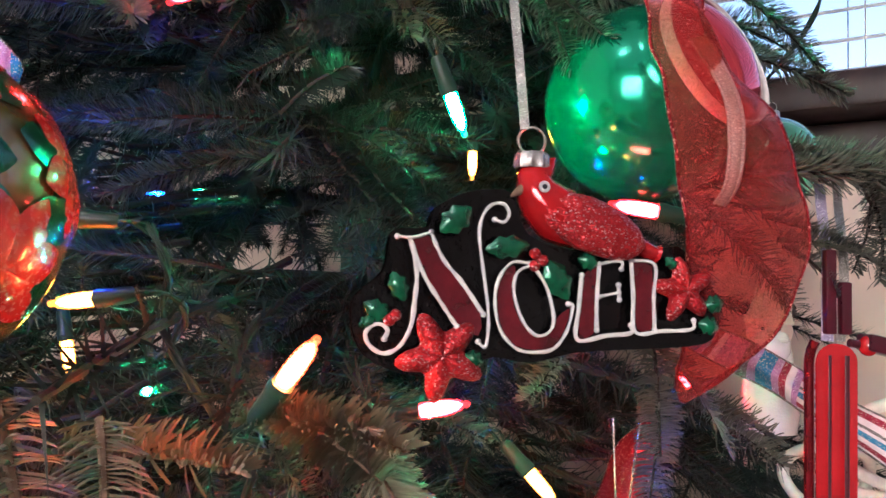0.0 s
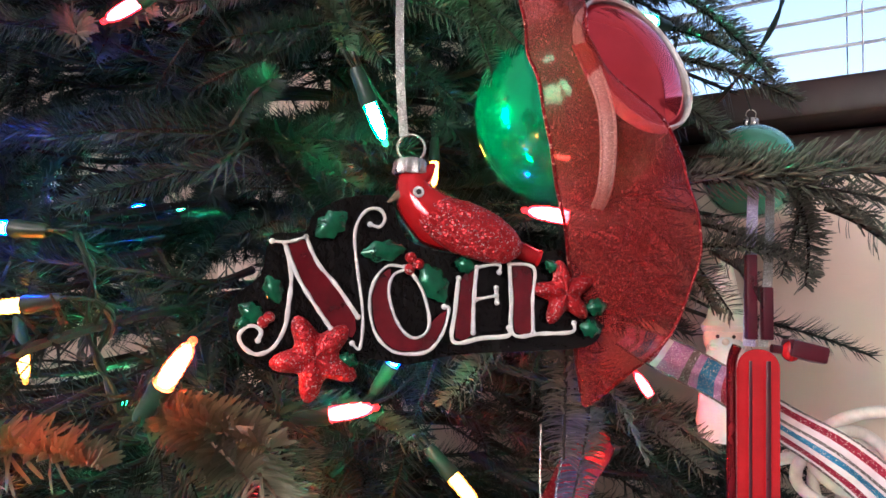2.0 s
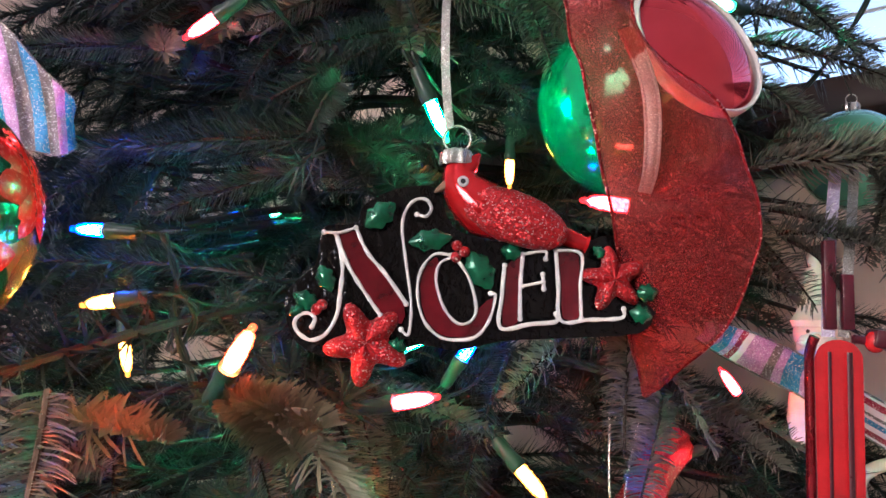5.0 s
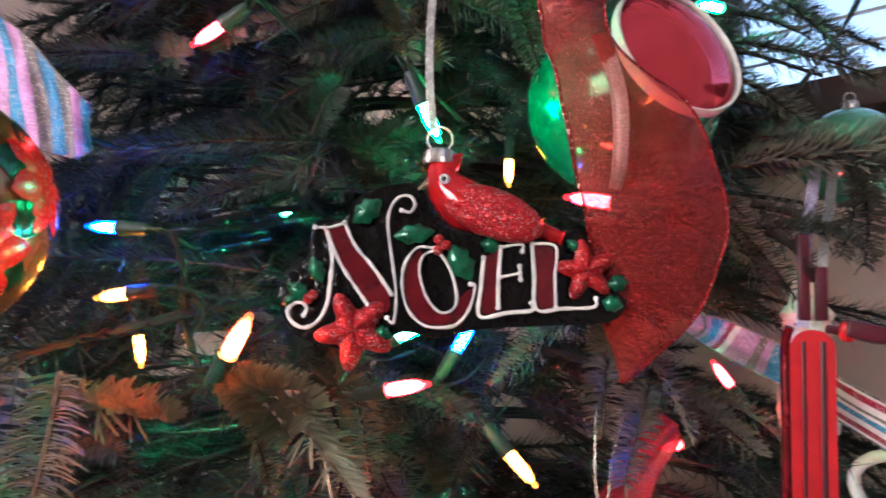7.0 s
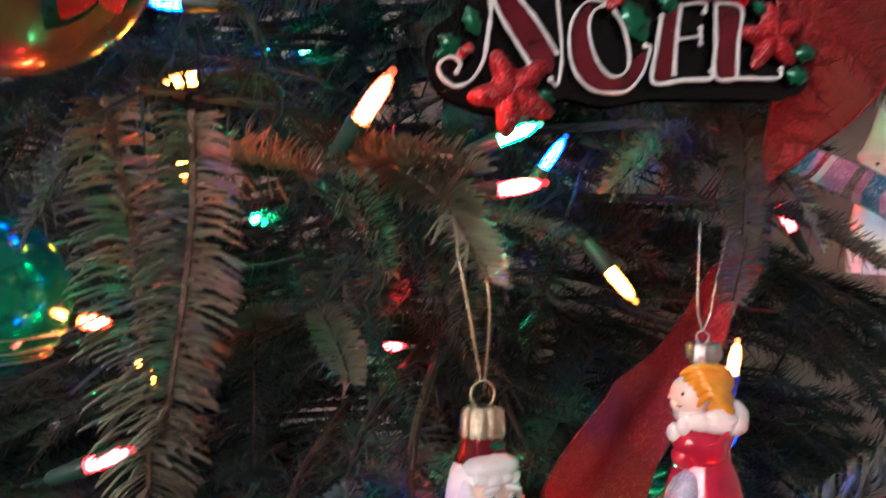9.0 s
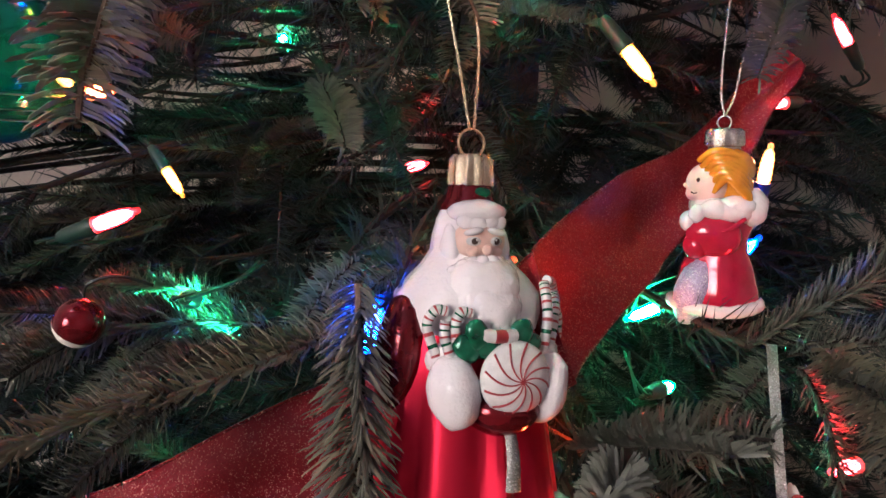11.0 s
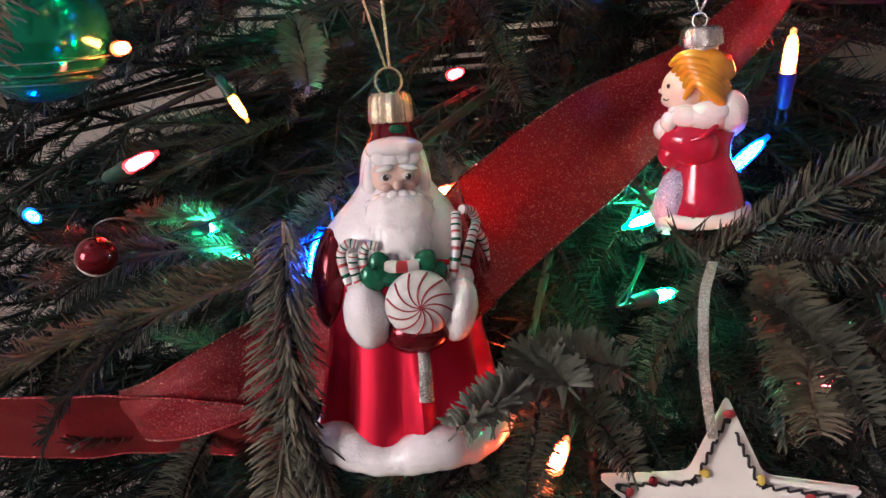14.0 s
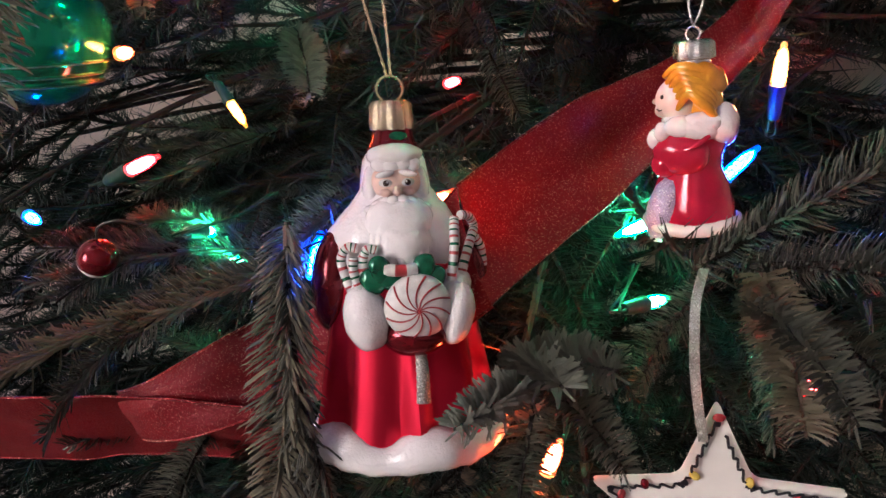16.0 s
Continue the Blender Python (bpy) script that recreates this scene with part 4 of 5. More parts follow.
def band_hanger(name, pts, width, mat, label, face=(0.0, -1.0, 0.0)):
    """A narrow flat hanging ribbon through pts."""
    line = smooth_line(pts, 8)
    rows = []
    for i, p in enumerate(line):
        d = (line[min(i + 1, len(line) - 1)] - line[max(i - 1, 0)]).normalized()
        s = d.cross(Vector(face)).normalized()
        rows.append([p + s * width * (k / 4 - 0.5) for k in range(5)])
    o = Vector(line[-1])
    bm = sheet([[v - o for v in r] for r in rows], 0.0005)
    ob = part(name, bm, mat)
    ob.location = o
    return tagged(ob, label, "ornament hanger")


def cord_hanger(name, lines, mat, label, r=0.0006):
    """A doubled beaded cord."""
    o = Vector(lines[0][-1])
    bm = bmesh.new()
    for pts in lines:
        line = [p - o for p in smooth_line(pts, 16)]
        tube(bm, line, [r * (1.15 if i % 2 else 0.75) for i in range(len(line))], 6)
    ob = part(name, bm, mat)
    ob.location = o
    return tagged(ob, label, "ornament hanger")


def star_outline(n, outer, inner, turn=90.0, soft=4):
    pts = []
    for i in range(2 * n):
        a, r = radians(turn) + math.pi * i / n, outer if i % 2 == 0 else inner
        pts.append((r * math.cos(a), 0, r * math.sin(a)))
    return pts


def puffy_star(bm, cx, cz, outer, y, high, turn=90.0, mi=0, lobes=5, inner=0.52):
    """A soft five-petalled star: its surface rises to the middle of each petal."""
    rings = []
    for s in range(7):
        t = s / 6
        ring = []
        for j in range(60):
            a = 2 * math.pi * j / 60
            lobe = 0.5 + 0.5 * math.cos(lobes * (a - radians(turn)))
            r = outer * (inner + (1 - inner) * lobe ** 1.15) * t
            h = high * math.sqrt(max(0, 1 - t ** 2.4)) * (0.72 + 0.28 * lobe) * (0.82 if s == 0 else 1)
            ring.append(bm.verts.new((cx + r * math.cos(a), y - h, cz + r * math.sin(a))))
        rings.append(ring)
    for a, b in zip(rings, rings[1:]):
        for j in range(60):
            bm.faces.new((a[j], a[(j + 1) % 60], b[(j + 1) % 60], b[j])).material_index = mi
    bm.faces.new(rings[-1]).material_index = mi
    bmesh.ops.remove_doubles(bm, verts=rings[0], dist=1e-5)
    return bm


def leaf(bm, cx, cz, y, length, width, turn, mi=0, lift=0.002):
    """A cushioned holly leaf with a wavy edge."""
    m = pose(cx, y, cz, 0, turn, 0)
    rows = []
    for i in range(13):
        t = i / 12
        w = width * math.sin(math.pi * t) ** 0.7 * (1 + 0.16 * math.cos(t * 19))
        rows.append([bm.verts.new(m @ Vector((length * (t - 0.5), -lift * (1 - (2 * k / 6 - 1) ** 2) * math.sin(math.pi * t) - 0.0002, w * (k / 6 - 0.5)))) for k in range(7)])
    for a, b in zip(rows, rows[1:]):
        for k in range(6):
            bm.faces.new((a[k], a[k + 1], b[k + 1], b[k])).material_index = mi
    return bm


# ---------------------------------------------------------------- the lettered glass ornament
noel = thing("word_ornament", pose(0.0385, 0.2905, 1.262, 0, 0, 15.5), "black glass ornament spelling NOEL with red bird and glitter stars", "christmas ornament")
mm = 0.001
BODY = [(-64.8, 18.9), (-62.7, 24.3), (-55.3, 31.2), (-53.9, 39.8), (-51.7, 44.6), (-42.0, 45.5), (-39.5, 51.6), (-32, 56.3), (-23.4, 58.6), (-14.6, 57.7), (-9.2, 45.2), (2.4, 41), (12.7, 40.4),
        (20.4, 42.2), (33.6, 40.1), (44.2, 43.3), (53.7, 33.8), (60.5, 24.3), (59.2, 16.5), (53.8, 10.6), (31.4, 8.6), (8.2, 7), (-6.8, 3.5), (-19.3, 5.2), (-28.9, 1.6), (-43.3, -1), (-57.6, 3), (-63.2, 10)]
outline = [(p.x * mm, p.z * mm) for p in smooth_line([(x, 0, z) for x, z in BODY], 3, True)]
part("body", slab(bmesh.new(), outline, 0.004, [(0.0008, 0.0035), (0.0016, 0.0022), (0.0022, 0.0012), (0.002, 0.0005)]), "black", noel, "glossy black glass body")
FRONT = -0.0036
LETTERS = {
    "n": [[(-47.9, 41.3), (-45.5, 31.5), (-45.9, 21.7), (-46.8, 14.4), (-50.1, 8.3), (-54.8, 6.1), (-59, 8.2), (-60.6, 11.7), (-58.7, 14.4), (-55.8, 14.8), (-53.9, 13.1), (-54.8, 10.4)],
          [(-51.9, 41.8), (-46.7, 41.8), (-41.4, 43.6)], [(-47.9, 41.3), (-43.3, 30.4), (-36.8, 20.7), (-32.4, 14.7)], [(-41.4, 43.6), (-37.4, 35.5), (-31, 28.2), (-24, 18.6)],
          [(-25.5, 10.2), (-23, 8.8), (-22.4, 18.6), (-24.4, 32.1), (-26, 43.3), (-25, 49.6), (-22, 53.3), (-18.2, 53.5), (-16.5, 50.6), (-18.1, 47.9), (-21.2, 48.5)]],
    "o": [[(-9.5, 35.1), (-15.2, 35.2), (-19.4, 29.8), (-20.4, 22.3), (-18.3, 13.7), (-13.1, 8.3), (-6.9, 7.2), (-0.7, 8.5), (3.6, 14.2), (5.4, 21.7), (3.8, 22.7)],
          [(-8.9, 34.5), (-13.2, 32.2), (-14.3, 26.2), (-11.5, 17.6), (-7, 12.7), (-2.7, 13.4), (-0.9, 17.8), (-3, 26.5), (-6.3, 32.1), (-8.9, 34.5)]],
    "e": [[(8.3, 32.1), (7.5, 21.8), (7.2, 11.5), (17, 12.9), (25.4, 13.9), (25.5, 16.5)], [(14.3, 35.9), (13.6, 24.4), (13.7, 14.6)],
          [(14.3, 35.9), (19.2, 37), (22.1, 36.9), (21.9, 34.6)], [(14.2, 25.4), (18, 26.2), (21.1, 26.9)], [(21, 29.4), (21.2, 27), (21.4, 24.6)]],
    "l": [[(25.3, 37.5), (26.2, 26), (27.1, 14.4), (36.5, 14.8), (47.1, 15.6), (47.9, 18.6)], [(25.3, 37.5), (33.6, 36.5), (33.5, 26.2), (33.9, 15.2)]],
}
for key, strokes in LETTERS.items():
    bm = bmesh.new()
    for s in strokes:
        line = smooth_line([(x * mm, FRONT - 0.0003, z * mm) for x, z in s], 8)
        tube(bm, line, [0.00069 * (1 + 0.38 * noise.noise(p * 330)) for p in line], 8, flat=0.8)
        for end in (line[0], line[-1]):
            blob(bm, end, (0.00098, 0.0008, 0.00098), seg=10)
    part("letter", bm, "white_line", noel, "white relief outline of a letter")
FILLS = [
    [(-41.8, 42.5), (-37.9, 35.3), (-31.5, 28), (-24.8, 18.6), (-25.4, 12), (-31.5, 14.2), (-36.2, 20.7), (-42.7, 30.4), (-46.9, 40.8)],
    [(-14.8, 34.4), (-18.8, 29.6), (-19.7, 22.3), (-17.6, 14), (-12.9, 9), (-6.9, 8), (-1, 9.3), (3, 14.4), (4.6, 21.4), (-0.2, 17.6), (-2.4, 12.8), (-7, 12), (-12.2, 17.4), (-15, 26.2), (-13.8, 32.6)],
    [(8.8, 31.8), (8.1, 21.8), (7.9, 12.4), (13, 13.6), (13, 24.4), (13.7, 35)],
    [(26, 36.8), (26.9, 26), (27.8, 15.2), (33.2, 15.4), (32.9, 26.2), (32.9, 36)],
]
for pts in FILLS:
    line = [(p.x * mm, p.z * mm) for p in smooth_line([(x, 0, z) for x, z in pts], 2, True)]
    part("inlay", slab(bmesh.new(), line, FRONT + 0.0002, [(0.0004, 0.0006)]), "red_enamel", noel, "translucent red enamel inlay")
for cx, cz, r, turn in ((44.6, 28.4, 11.4, 100), (-36.9, 5.5, 14.6, 118)):
    part("star", puffy_star(bmesh.new(), cx * mm, cz * mm, r * mm, FRONT + 0.001, 0.0046, turn), "red_glitter", noel, "red glitter poinsettia star")
for cx, cz, ln, w, turn in ((-16.6, 40.1, 15, 7, -8), (-50.9, 26.5, 10, 6, 65), (-57.1, 19, 10, 6, 28), (0.1, 30.4, 15, 9, 58), (-33.6, 48, 13, 8, -40), (10.8, 36.8, 8, 6, 10),
                            (55.8, 24.2, 8, 6, -10), (53.8, 17, 8, 6, 12), (-26.6, 4.8, 7, 5, 20), (40.0, 37.2, 6, 4, 40), (-60, 15.5, 6, 4, -30)):
    part("leaf", leaf(bmesh.new(), cx * mm, cz * mm, FRONT + 0.0004, ln * mm, w * mm, turn), "holly", noel, "glossy green holly leaf")
for cx, cz in ((-7.7, 38.3), (-5.1, 36.3), (-7.9, 34.5), (-51.7, 17.7), (-53.5, 16.2)):
    part("berry", blob(bmesh.new(), (cx * mm, FRONT - 0.0006, cz * mm), (0.0019, 0.0017, 0.0019), seg=14, rough=0.1, freq=900), "red_glitter", noel)
bird = bmesh.new()
spine = smooth_line([(-7.4, 0, 66.5), (-7.2, 0, 62.5), (-5.2, 0, 57.5), (1, 0, 51.8), (10.2, 0, 48.4), (20.4, 0, 44.9), (29.6, 0, 42.3), (36.5, 0, 40)], 5)
radii = [4.6, 5.8, 7.6, 9.6, 8.2, 5.0, 3.3, 2.2]
rr = [radii[min(i // 5, 6)] + (radii[min(i // 5 + 1, 7)] - radii[min(i // 5, 6)]) * (i % 5) / 5 for i in range(len(spine))]
tube(bird, [p * mm for p in spine], [q * mm for q in rr], 20)
tube(bird, [Vector(p) * mm for p in ((-5.5, -1, 64), (-2.6, -0.5, 67.5), (-0.4, 0, 70.2))], [0.0040, 0.0026, 0.0008], 12)
bird_ob = part("bird", bird, "red_gloss", noel, "glossy red glass bird")
part("wing", blob(bmesh.new(), (11.0 * mm, -0.0052, 48.0 * mm), (0.0190, 0.0052, 0.0088), seg=36, turn=(0, 20, 0), rough=0.06, freq=500), "red_glitter", bird_ob, "glittered red wing")
part("beak", tube(bmesh.new(), [Vector(p) * mm for p in ((-10.8, -1.5, 59.5), (-13, -2, 58.2), (-15.6, -2, 56.4))], [0.0022, 0.0014, 0.0004], 10), "twig_pale", bird_ob, "dull gold beak")
eye_c = Vector((-6.2, -7.6, 59.4)) * mm
eye_ob = part("eye", tube(bmesh.new(), [eye_c + Vector((0.0013 * math.cos(a), 0, 0.0013 * math.sin(a))) for a in [i * math.pi / 8 for i in range(16)]], 0.0006, 6, True), "white_line", bird_ob, "white painted eye ring")
part("pupil", blob(bmesh.new(), eye_c + Vector((0, -0.0002, 0)), (0.0009, 0.0006, 0.0009), seg=12), "ink", bird_ob, "black pupil")
cap_and_ring(noel, 66.0 * mm, 5.6 * mm, 5.4 * mm, "silver", 4.6 * mm, (-8.3 * mm, 0))
bpy.context.view_layer.update()
top = noel.matrix_world @ Vector((-0.0118, 0, 0.0810))
band_hanger("silver_hanger", [top + Vector((-0.004, 0.030, 0.105)), top + Vector((-0.004, 0.012, 0.055)), top + Vector((-0.0012, 0.001, 0.020)), top + Vector((0.001, 0, -0.002))], 0.0030, "silver_glitter", "silver glitter ribbon holding the word ornament")


# ---------------------------------------------------------------- glass balls
def ball(name, centre, r, mat, label, cap=True, m=None, seg=48):
    ob = thing(name, m or Matrix.Translation(centre), label, "christmas ornament")
    part("globe", lathe(bmesh.new(), [(r * math.sin(math.pi * i / 28), -r * math.cos(math.pi * i / 28)) for i in range(29)], seg), mat, ob)
    if cap:
        cap_and_ring(ob, r * 0.97, r * 0.16, r * 0.18)
    return ob


M["pink_glass"].node_tree.nodes["Principled BSDF"].inputs["Specular Tint"].default_value = (0.9, 0.25, 0.30, 1)
M["pink_glass"].node_tree.nodes["Principled BSDF"].inputs["Specular IOR Level"].default_value = 0.25
face = Vector((0.62, -0.71, 0.34)).normalized()
big = thing("bell_ornament", Matrix.Translation((0.0890, 0.4077, 1.3815)), "green glass bell with white collar and mirror red mouth", "christmas ornament")
axis_m = face.to_track_quat("Z", "Y").to_matrix().to_4x4()
RB = 0.047
body = [(RB * math.sin(t), -RB * math.cos(t)) for t in [math.pi * 0.735 * i / 26 for i in range(27)]] + [(0.0344, 0.0350), (0.0340, 0.0395)]
part("globe", lathe(bmesh.new(), body, 56, m=axis_m), "green_glass", big, "green mirror glass body")
part("collar", lathe(bmesh.new(), [(0.0338, 0.0393), (0.0344, 0.0402), (0.0345, 0.0440), (0.0339, 0.0454), (0.0331, 0.0452), (0.0325, 0.0440)], 56, m=axis_m), "white_line", big, "white painted collar")
DOME = 0.0508
part("mouth", lathe(bmesh.new(), [(0.0330 * i / 40, 0.0418 + math.sqrt(DOME ** 2 - (0.0330 * i / 40) ** 2) - (DOME - 0.0120)) for i in range(41)], 96, m=axis_m), "pink_glass", big, "mirror red dome")

mint = ball("mint_ball", (0.2567, 0.700, 1.4099), 0.0407, "mint_glass", "pale mint green glass ball with a silver cap")
band_hanger("wire_hook", [(0.253, 0.696, 1.515), (0.249, 0.698, 1.49), (0.2567, 0.70, 1.464)], 0.0012, "hook", "thin dark wire hook holding a mint ball")

striped = ball("striped_ball", (-0.2095, 0.2971, 1.1849), 0.0344, "green_glass", "green glass ball with frosted silver stripes")
for z, w in ((-0.0135, 0.0017), (-0.0194, 0.0012), (-0.0236, 0.0020)):
    q = math.sqrt(0.0346 ** 2 - z * z)
    part("stripe", tube(bmesh.new(), [(q * math.cos(a), q * math.sin(a), z) for a in [i * 2 * math.pi / 64 for i in range(64)]], w, 8, True, flat=0.2), "silver_glitter", striped, "silver glitter stripe")

flower = ball("poinsettia_ball", (-0.1335, 0.2165, 1.3040), 0.0456, "gold_ball", "glossy gold ball painted with red poinsettias and leaves", seg=64)


def on_ball(r, centre, u, v):
    c = Vector(centre).normalized()
    e1 = c.cross(Vector((0, 0, 1))).normalized()
    e2 = e1.cross(c)
    return (c + e1 * u + e2 * v).normalized() * r


for fi, (cx, cy, cz) in enumerate(((0.75, -0.70, 0.25), (0.95, -0.2, -0.35), (0.2, -0.95, -0.25), (-0.45, -0.85, 0.35), (0.55, -0.35, 0.8), (0.9, 0.4, 0.25), (-0.6, -0.7, -0.4))):
    for green, count, size in ((True, 5, 0.60), (False, 7, 0.47)):
        for k in range(count):
            bm = bmesh.new()
            a = 2 * math.pi * (k + 0.35 * fi + (0.5 if green else 0)) / count
            rows = []
            for i in range(9):
                t = i / 8
                w = 0.13 * size / 0.47 * math.sin(math.pi * min(1, t * 0.97 + 0.02)) ** 0.8
                row = []
                for j in range(5):
                    s = (j / 4 - 0.5) * 2 * w
                    u, v = size * t * math.cos(a) - s * math.sin(a), size * t * math.sin(a) + s * math.cos(a)
                    row.append(bm.verts.new(on_ball(0.0458 + (0.0002 if green else 0.0006) + 0.00004 * k + 0.0007 * math.sin(math.pi * t) * (1 - abs(j - 2) / 2), (cx, cy, cz), u, v)))
                rows.append(row)
            for p, q in zip(rows, rows[1:]):
                for j in range(4):
                    bm.faces.new((p[j], p[j + 1], q[j + 1], q[j]))
            part("leaf" if green else "petal", bm, "holly" if green else "petal", flower, "dark green painted leaf" if green else "red painted petal")

bobble = ball("bobble", (-0.1220, 0.2520, 1.0970), 0.0084, "glove", "small red and white wooden bobble", cap=False)
part("white_side", lathe(bmesh.new(), [(0.00855 * math.sin(math.pi * i / 40), -0.00855 * math.cos(math.pi * i / 40)) for i in range(17)], 28, m=pose(0, 0, 0, 0, 35, 0)), "cream", bobble, "white half")
part("hook", tube(bmesh.new(), smooth_line([(0.002, 0, 0.009), (0.004, 0, 0.014), (0.012, 0.004, 0.017), (0.022, 0.01, 0.014)], 6), 0.0006, 6), "hook", bobble)


# ---------------------------------------------------------------- ribbons
def ribbon(name, left, right, mat, label, n=9, w=14, belly=0.0, ripple=0.0, seed=0, edge="wired", uvfun=None, thick=0.0004):
    rows = cloth_rows(left, right, n, w, belly, ripple, seed)
    o = rows[0][0].copy()
    rows = [[p - o for p in r] for r in rows]
    ob = thing(name, Matrix.Translation(o), label, "ribbon", "ribbons wound through the tree")
    part("weave", sheet(rows, thick, uvfun), mat, ob)
    for j in (0, -1):
        line = [r[j] for r in rows]
        part("wired_edge", tube(bmesh.new(), line, 0.0006, 6), edge, ob, "shiny wired edge")
    return ob


ribbon("red_ribbon", [(0.058, 0.300, 1.430), (0.064, 0.290, 1.400), (0.0675, 0.288, 1.378), (0.073, 0.289, 1.357), (0.079, 0.293, 1.326), (0.084, 0.301, 1.298), (0.087, 0.318, 1.272), (0.091, 0.345, 1.254)],
       [(0.075, 0.315, 1.425), (0.086, 0.303, 1.397), (0.092, 0.302, 1.374), (0.117, 0.313, 1.352), (0.1275, 0.317, 1.330), (0.131, 0.319, 1.306), (0.122, 0.322, 1.279), (0.100, 0.340, 1.254)],
       "sheer", "sheer red glitter ribbon with wired edges, hanging in a loop", belly=0.007, ripple=0.004, seed=3)
ribbon("pale_ribbon", [(0.0841, 0.3000, 1.3761), (0.0911, 0.2880, 1.3544), (0.0928, 0.2860, 1.3390), (0.0923, 0.2880, 1.3247), (0.0907, 0.2960, 1.3186)],
       [(0.0898, 0.3000, 1.3769), (0.0958, 0.2880, 1.3534), (0.0972, 0.2860, 1.3390), (0.0962, 0.2880, 1.3247), (0.0940, 0.2960, 1.3182)],
       "band", "narrow pale sheer band of the folded ribbon", belly=0.0005, edge="band")
ribbon("red_ribbon", [(0.019, 0.312, 1.130), (0.037, 0.370, 1.152), (0.050, 0.405, 1.160), (0.064, 0.432, 1.168), (0.080, 0.462, 1.186), (0.092, 0.48, 1.205), (0.108, 0.475, 1.222)],
       [(0.040, 0.300, 1.090), (0.055, 0.366, 1.110), (0.068, 0.40, 1.127), (0.083, 0.430, 1.148), (0.098, 0.452, 1.170), (0.106, 0.468, 1.190), (0.118, 0.465, 1.212)],
       "sheer_deep", "wide red glitter ribbon wound through the tree", belly=0.006, ripple=0.005, seed=11)
ribbon("red_ribbon", [(0.019, 0.312, 1.129), (-0.01, 0.300, 1.098), (-0.058, 0.272, 1.072), (-0.105, 0.252, 1.042), (-0.130, 0.255, 1.030)],
       [(0.040, 0.300, 1.089), (0.0, 0.292, 1.055), (-0.050, 0.268, 1.035), (-0.085, 0.252, 1.020), (-0.115, 0.255, 1.010)],
       "sheer_deep", "red glitter ribbon folding back behind the bearded figure", belly=0.004, ripple=0.003, seed=5)
ribbon("red_ribbon", [(-0.045, 0.258, 1.043), (-0.09, 0.246, 1.042), (-0.130, 0.232, 1.038), (-0.175, 0.215, 1.034), (-0.23, 0.20, 1.03)],
       [(-0.0811, 0.3048, 0.9797), (-0.1420, 0.2979, 0.9682), (-0.1960, 0.2864, 0.9532), (-0.2512, 0.2703, 0.9417), (-0.3168, 0.2565, 0.9336)],
       "sheer_deep", "red ribbon running on between the boughs", belly=-0.003, ripple=0.004, seed=8)

STRIPES = ["ribbon_white", "ribbon_blue", "ribbon_red", "ribbon_pink", "ribbon_grey"]
ORDER = [3, 3, 4, 3, 1, 3, 2, 0]


def across(t, j):
    return ORDER[int(t * 36) % 8] if t < 0.45 else (0, 2, 2, 0, 0, 4, 0, 1, 1, 0, 0, 2, 2, 0)[j % 14]


# lilac and blue for white stripes: a bulb's blue light put into the colour
def crosswise(t, j):
    return (3, 2, 3, 1, 3, 4, 1, 4, 3, 1, 1)[int(t * 10.99)]


ribbon("striped_ribbon", [(0.125, 0.475, 1.278), (0.146, 0.462, 1.273), (0.176, 0.458, 1.258), (0.205, 0.455, 1.240), (0.235, 0.448, 1.224), (0.27, 0.44, 1.196)],
       [(0.120, 0.478, 1.268), (0.135, 0.460, 1.258), (0.170, 0.452, 1.240), (0.198, 0.452, 1.222), (0.226, 0.442, 1.203), (0.255, 0.436, 1.172)],
       STRIPES, "white satin ribbon with glitter stripes in blue, red and lilac", edge="ribbon_grey", uvfun=across, belly=0.005, ripple=0.003, seed=2)
ribbon("striped_ribbon", [(-0.2823, 0.3373, 1.4705), (-0.2595, 0.3419, 1.4500), (-0.2432, 0.3438, 1.4341), (-0.2280, 0.3480, 1.4223), (-0.2101, 0.3541, 1.4018), (-0.1997, 0.3609, 1.3906), (-0.1978, 0.3686, 1.3845)],
       [(-0.2647, 0.3465, 1.3880), (-0.2421, 0.3482, 1.3738), (-0.2268, 0.3502, 1.3637), (-0.2134, 0.3532, 1.3579), (-0.2023, 0.3584, 1.3553), (-0.1967, 0.3632, 1.3573), (-0.1974, 0.3709, 1.3636)],
       STRIPES, "striped satin ribbon by a bulb, its blue light partly put into the colours", edge="ribbon_grey", uvfun=crosswise, belly=0.003, ripple=0.003, seed=9)


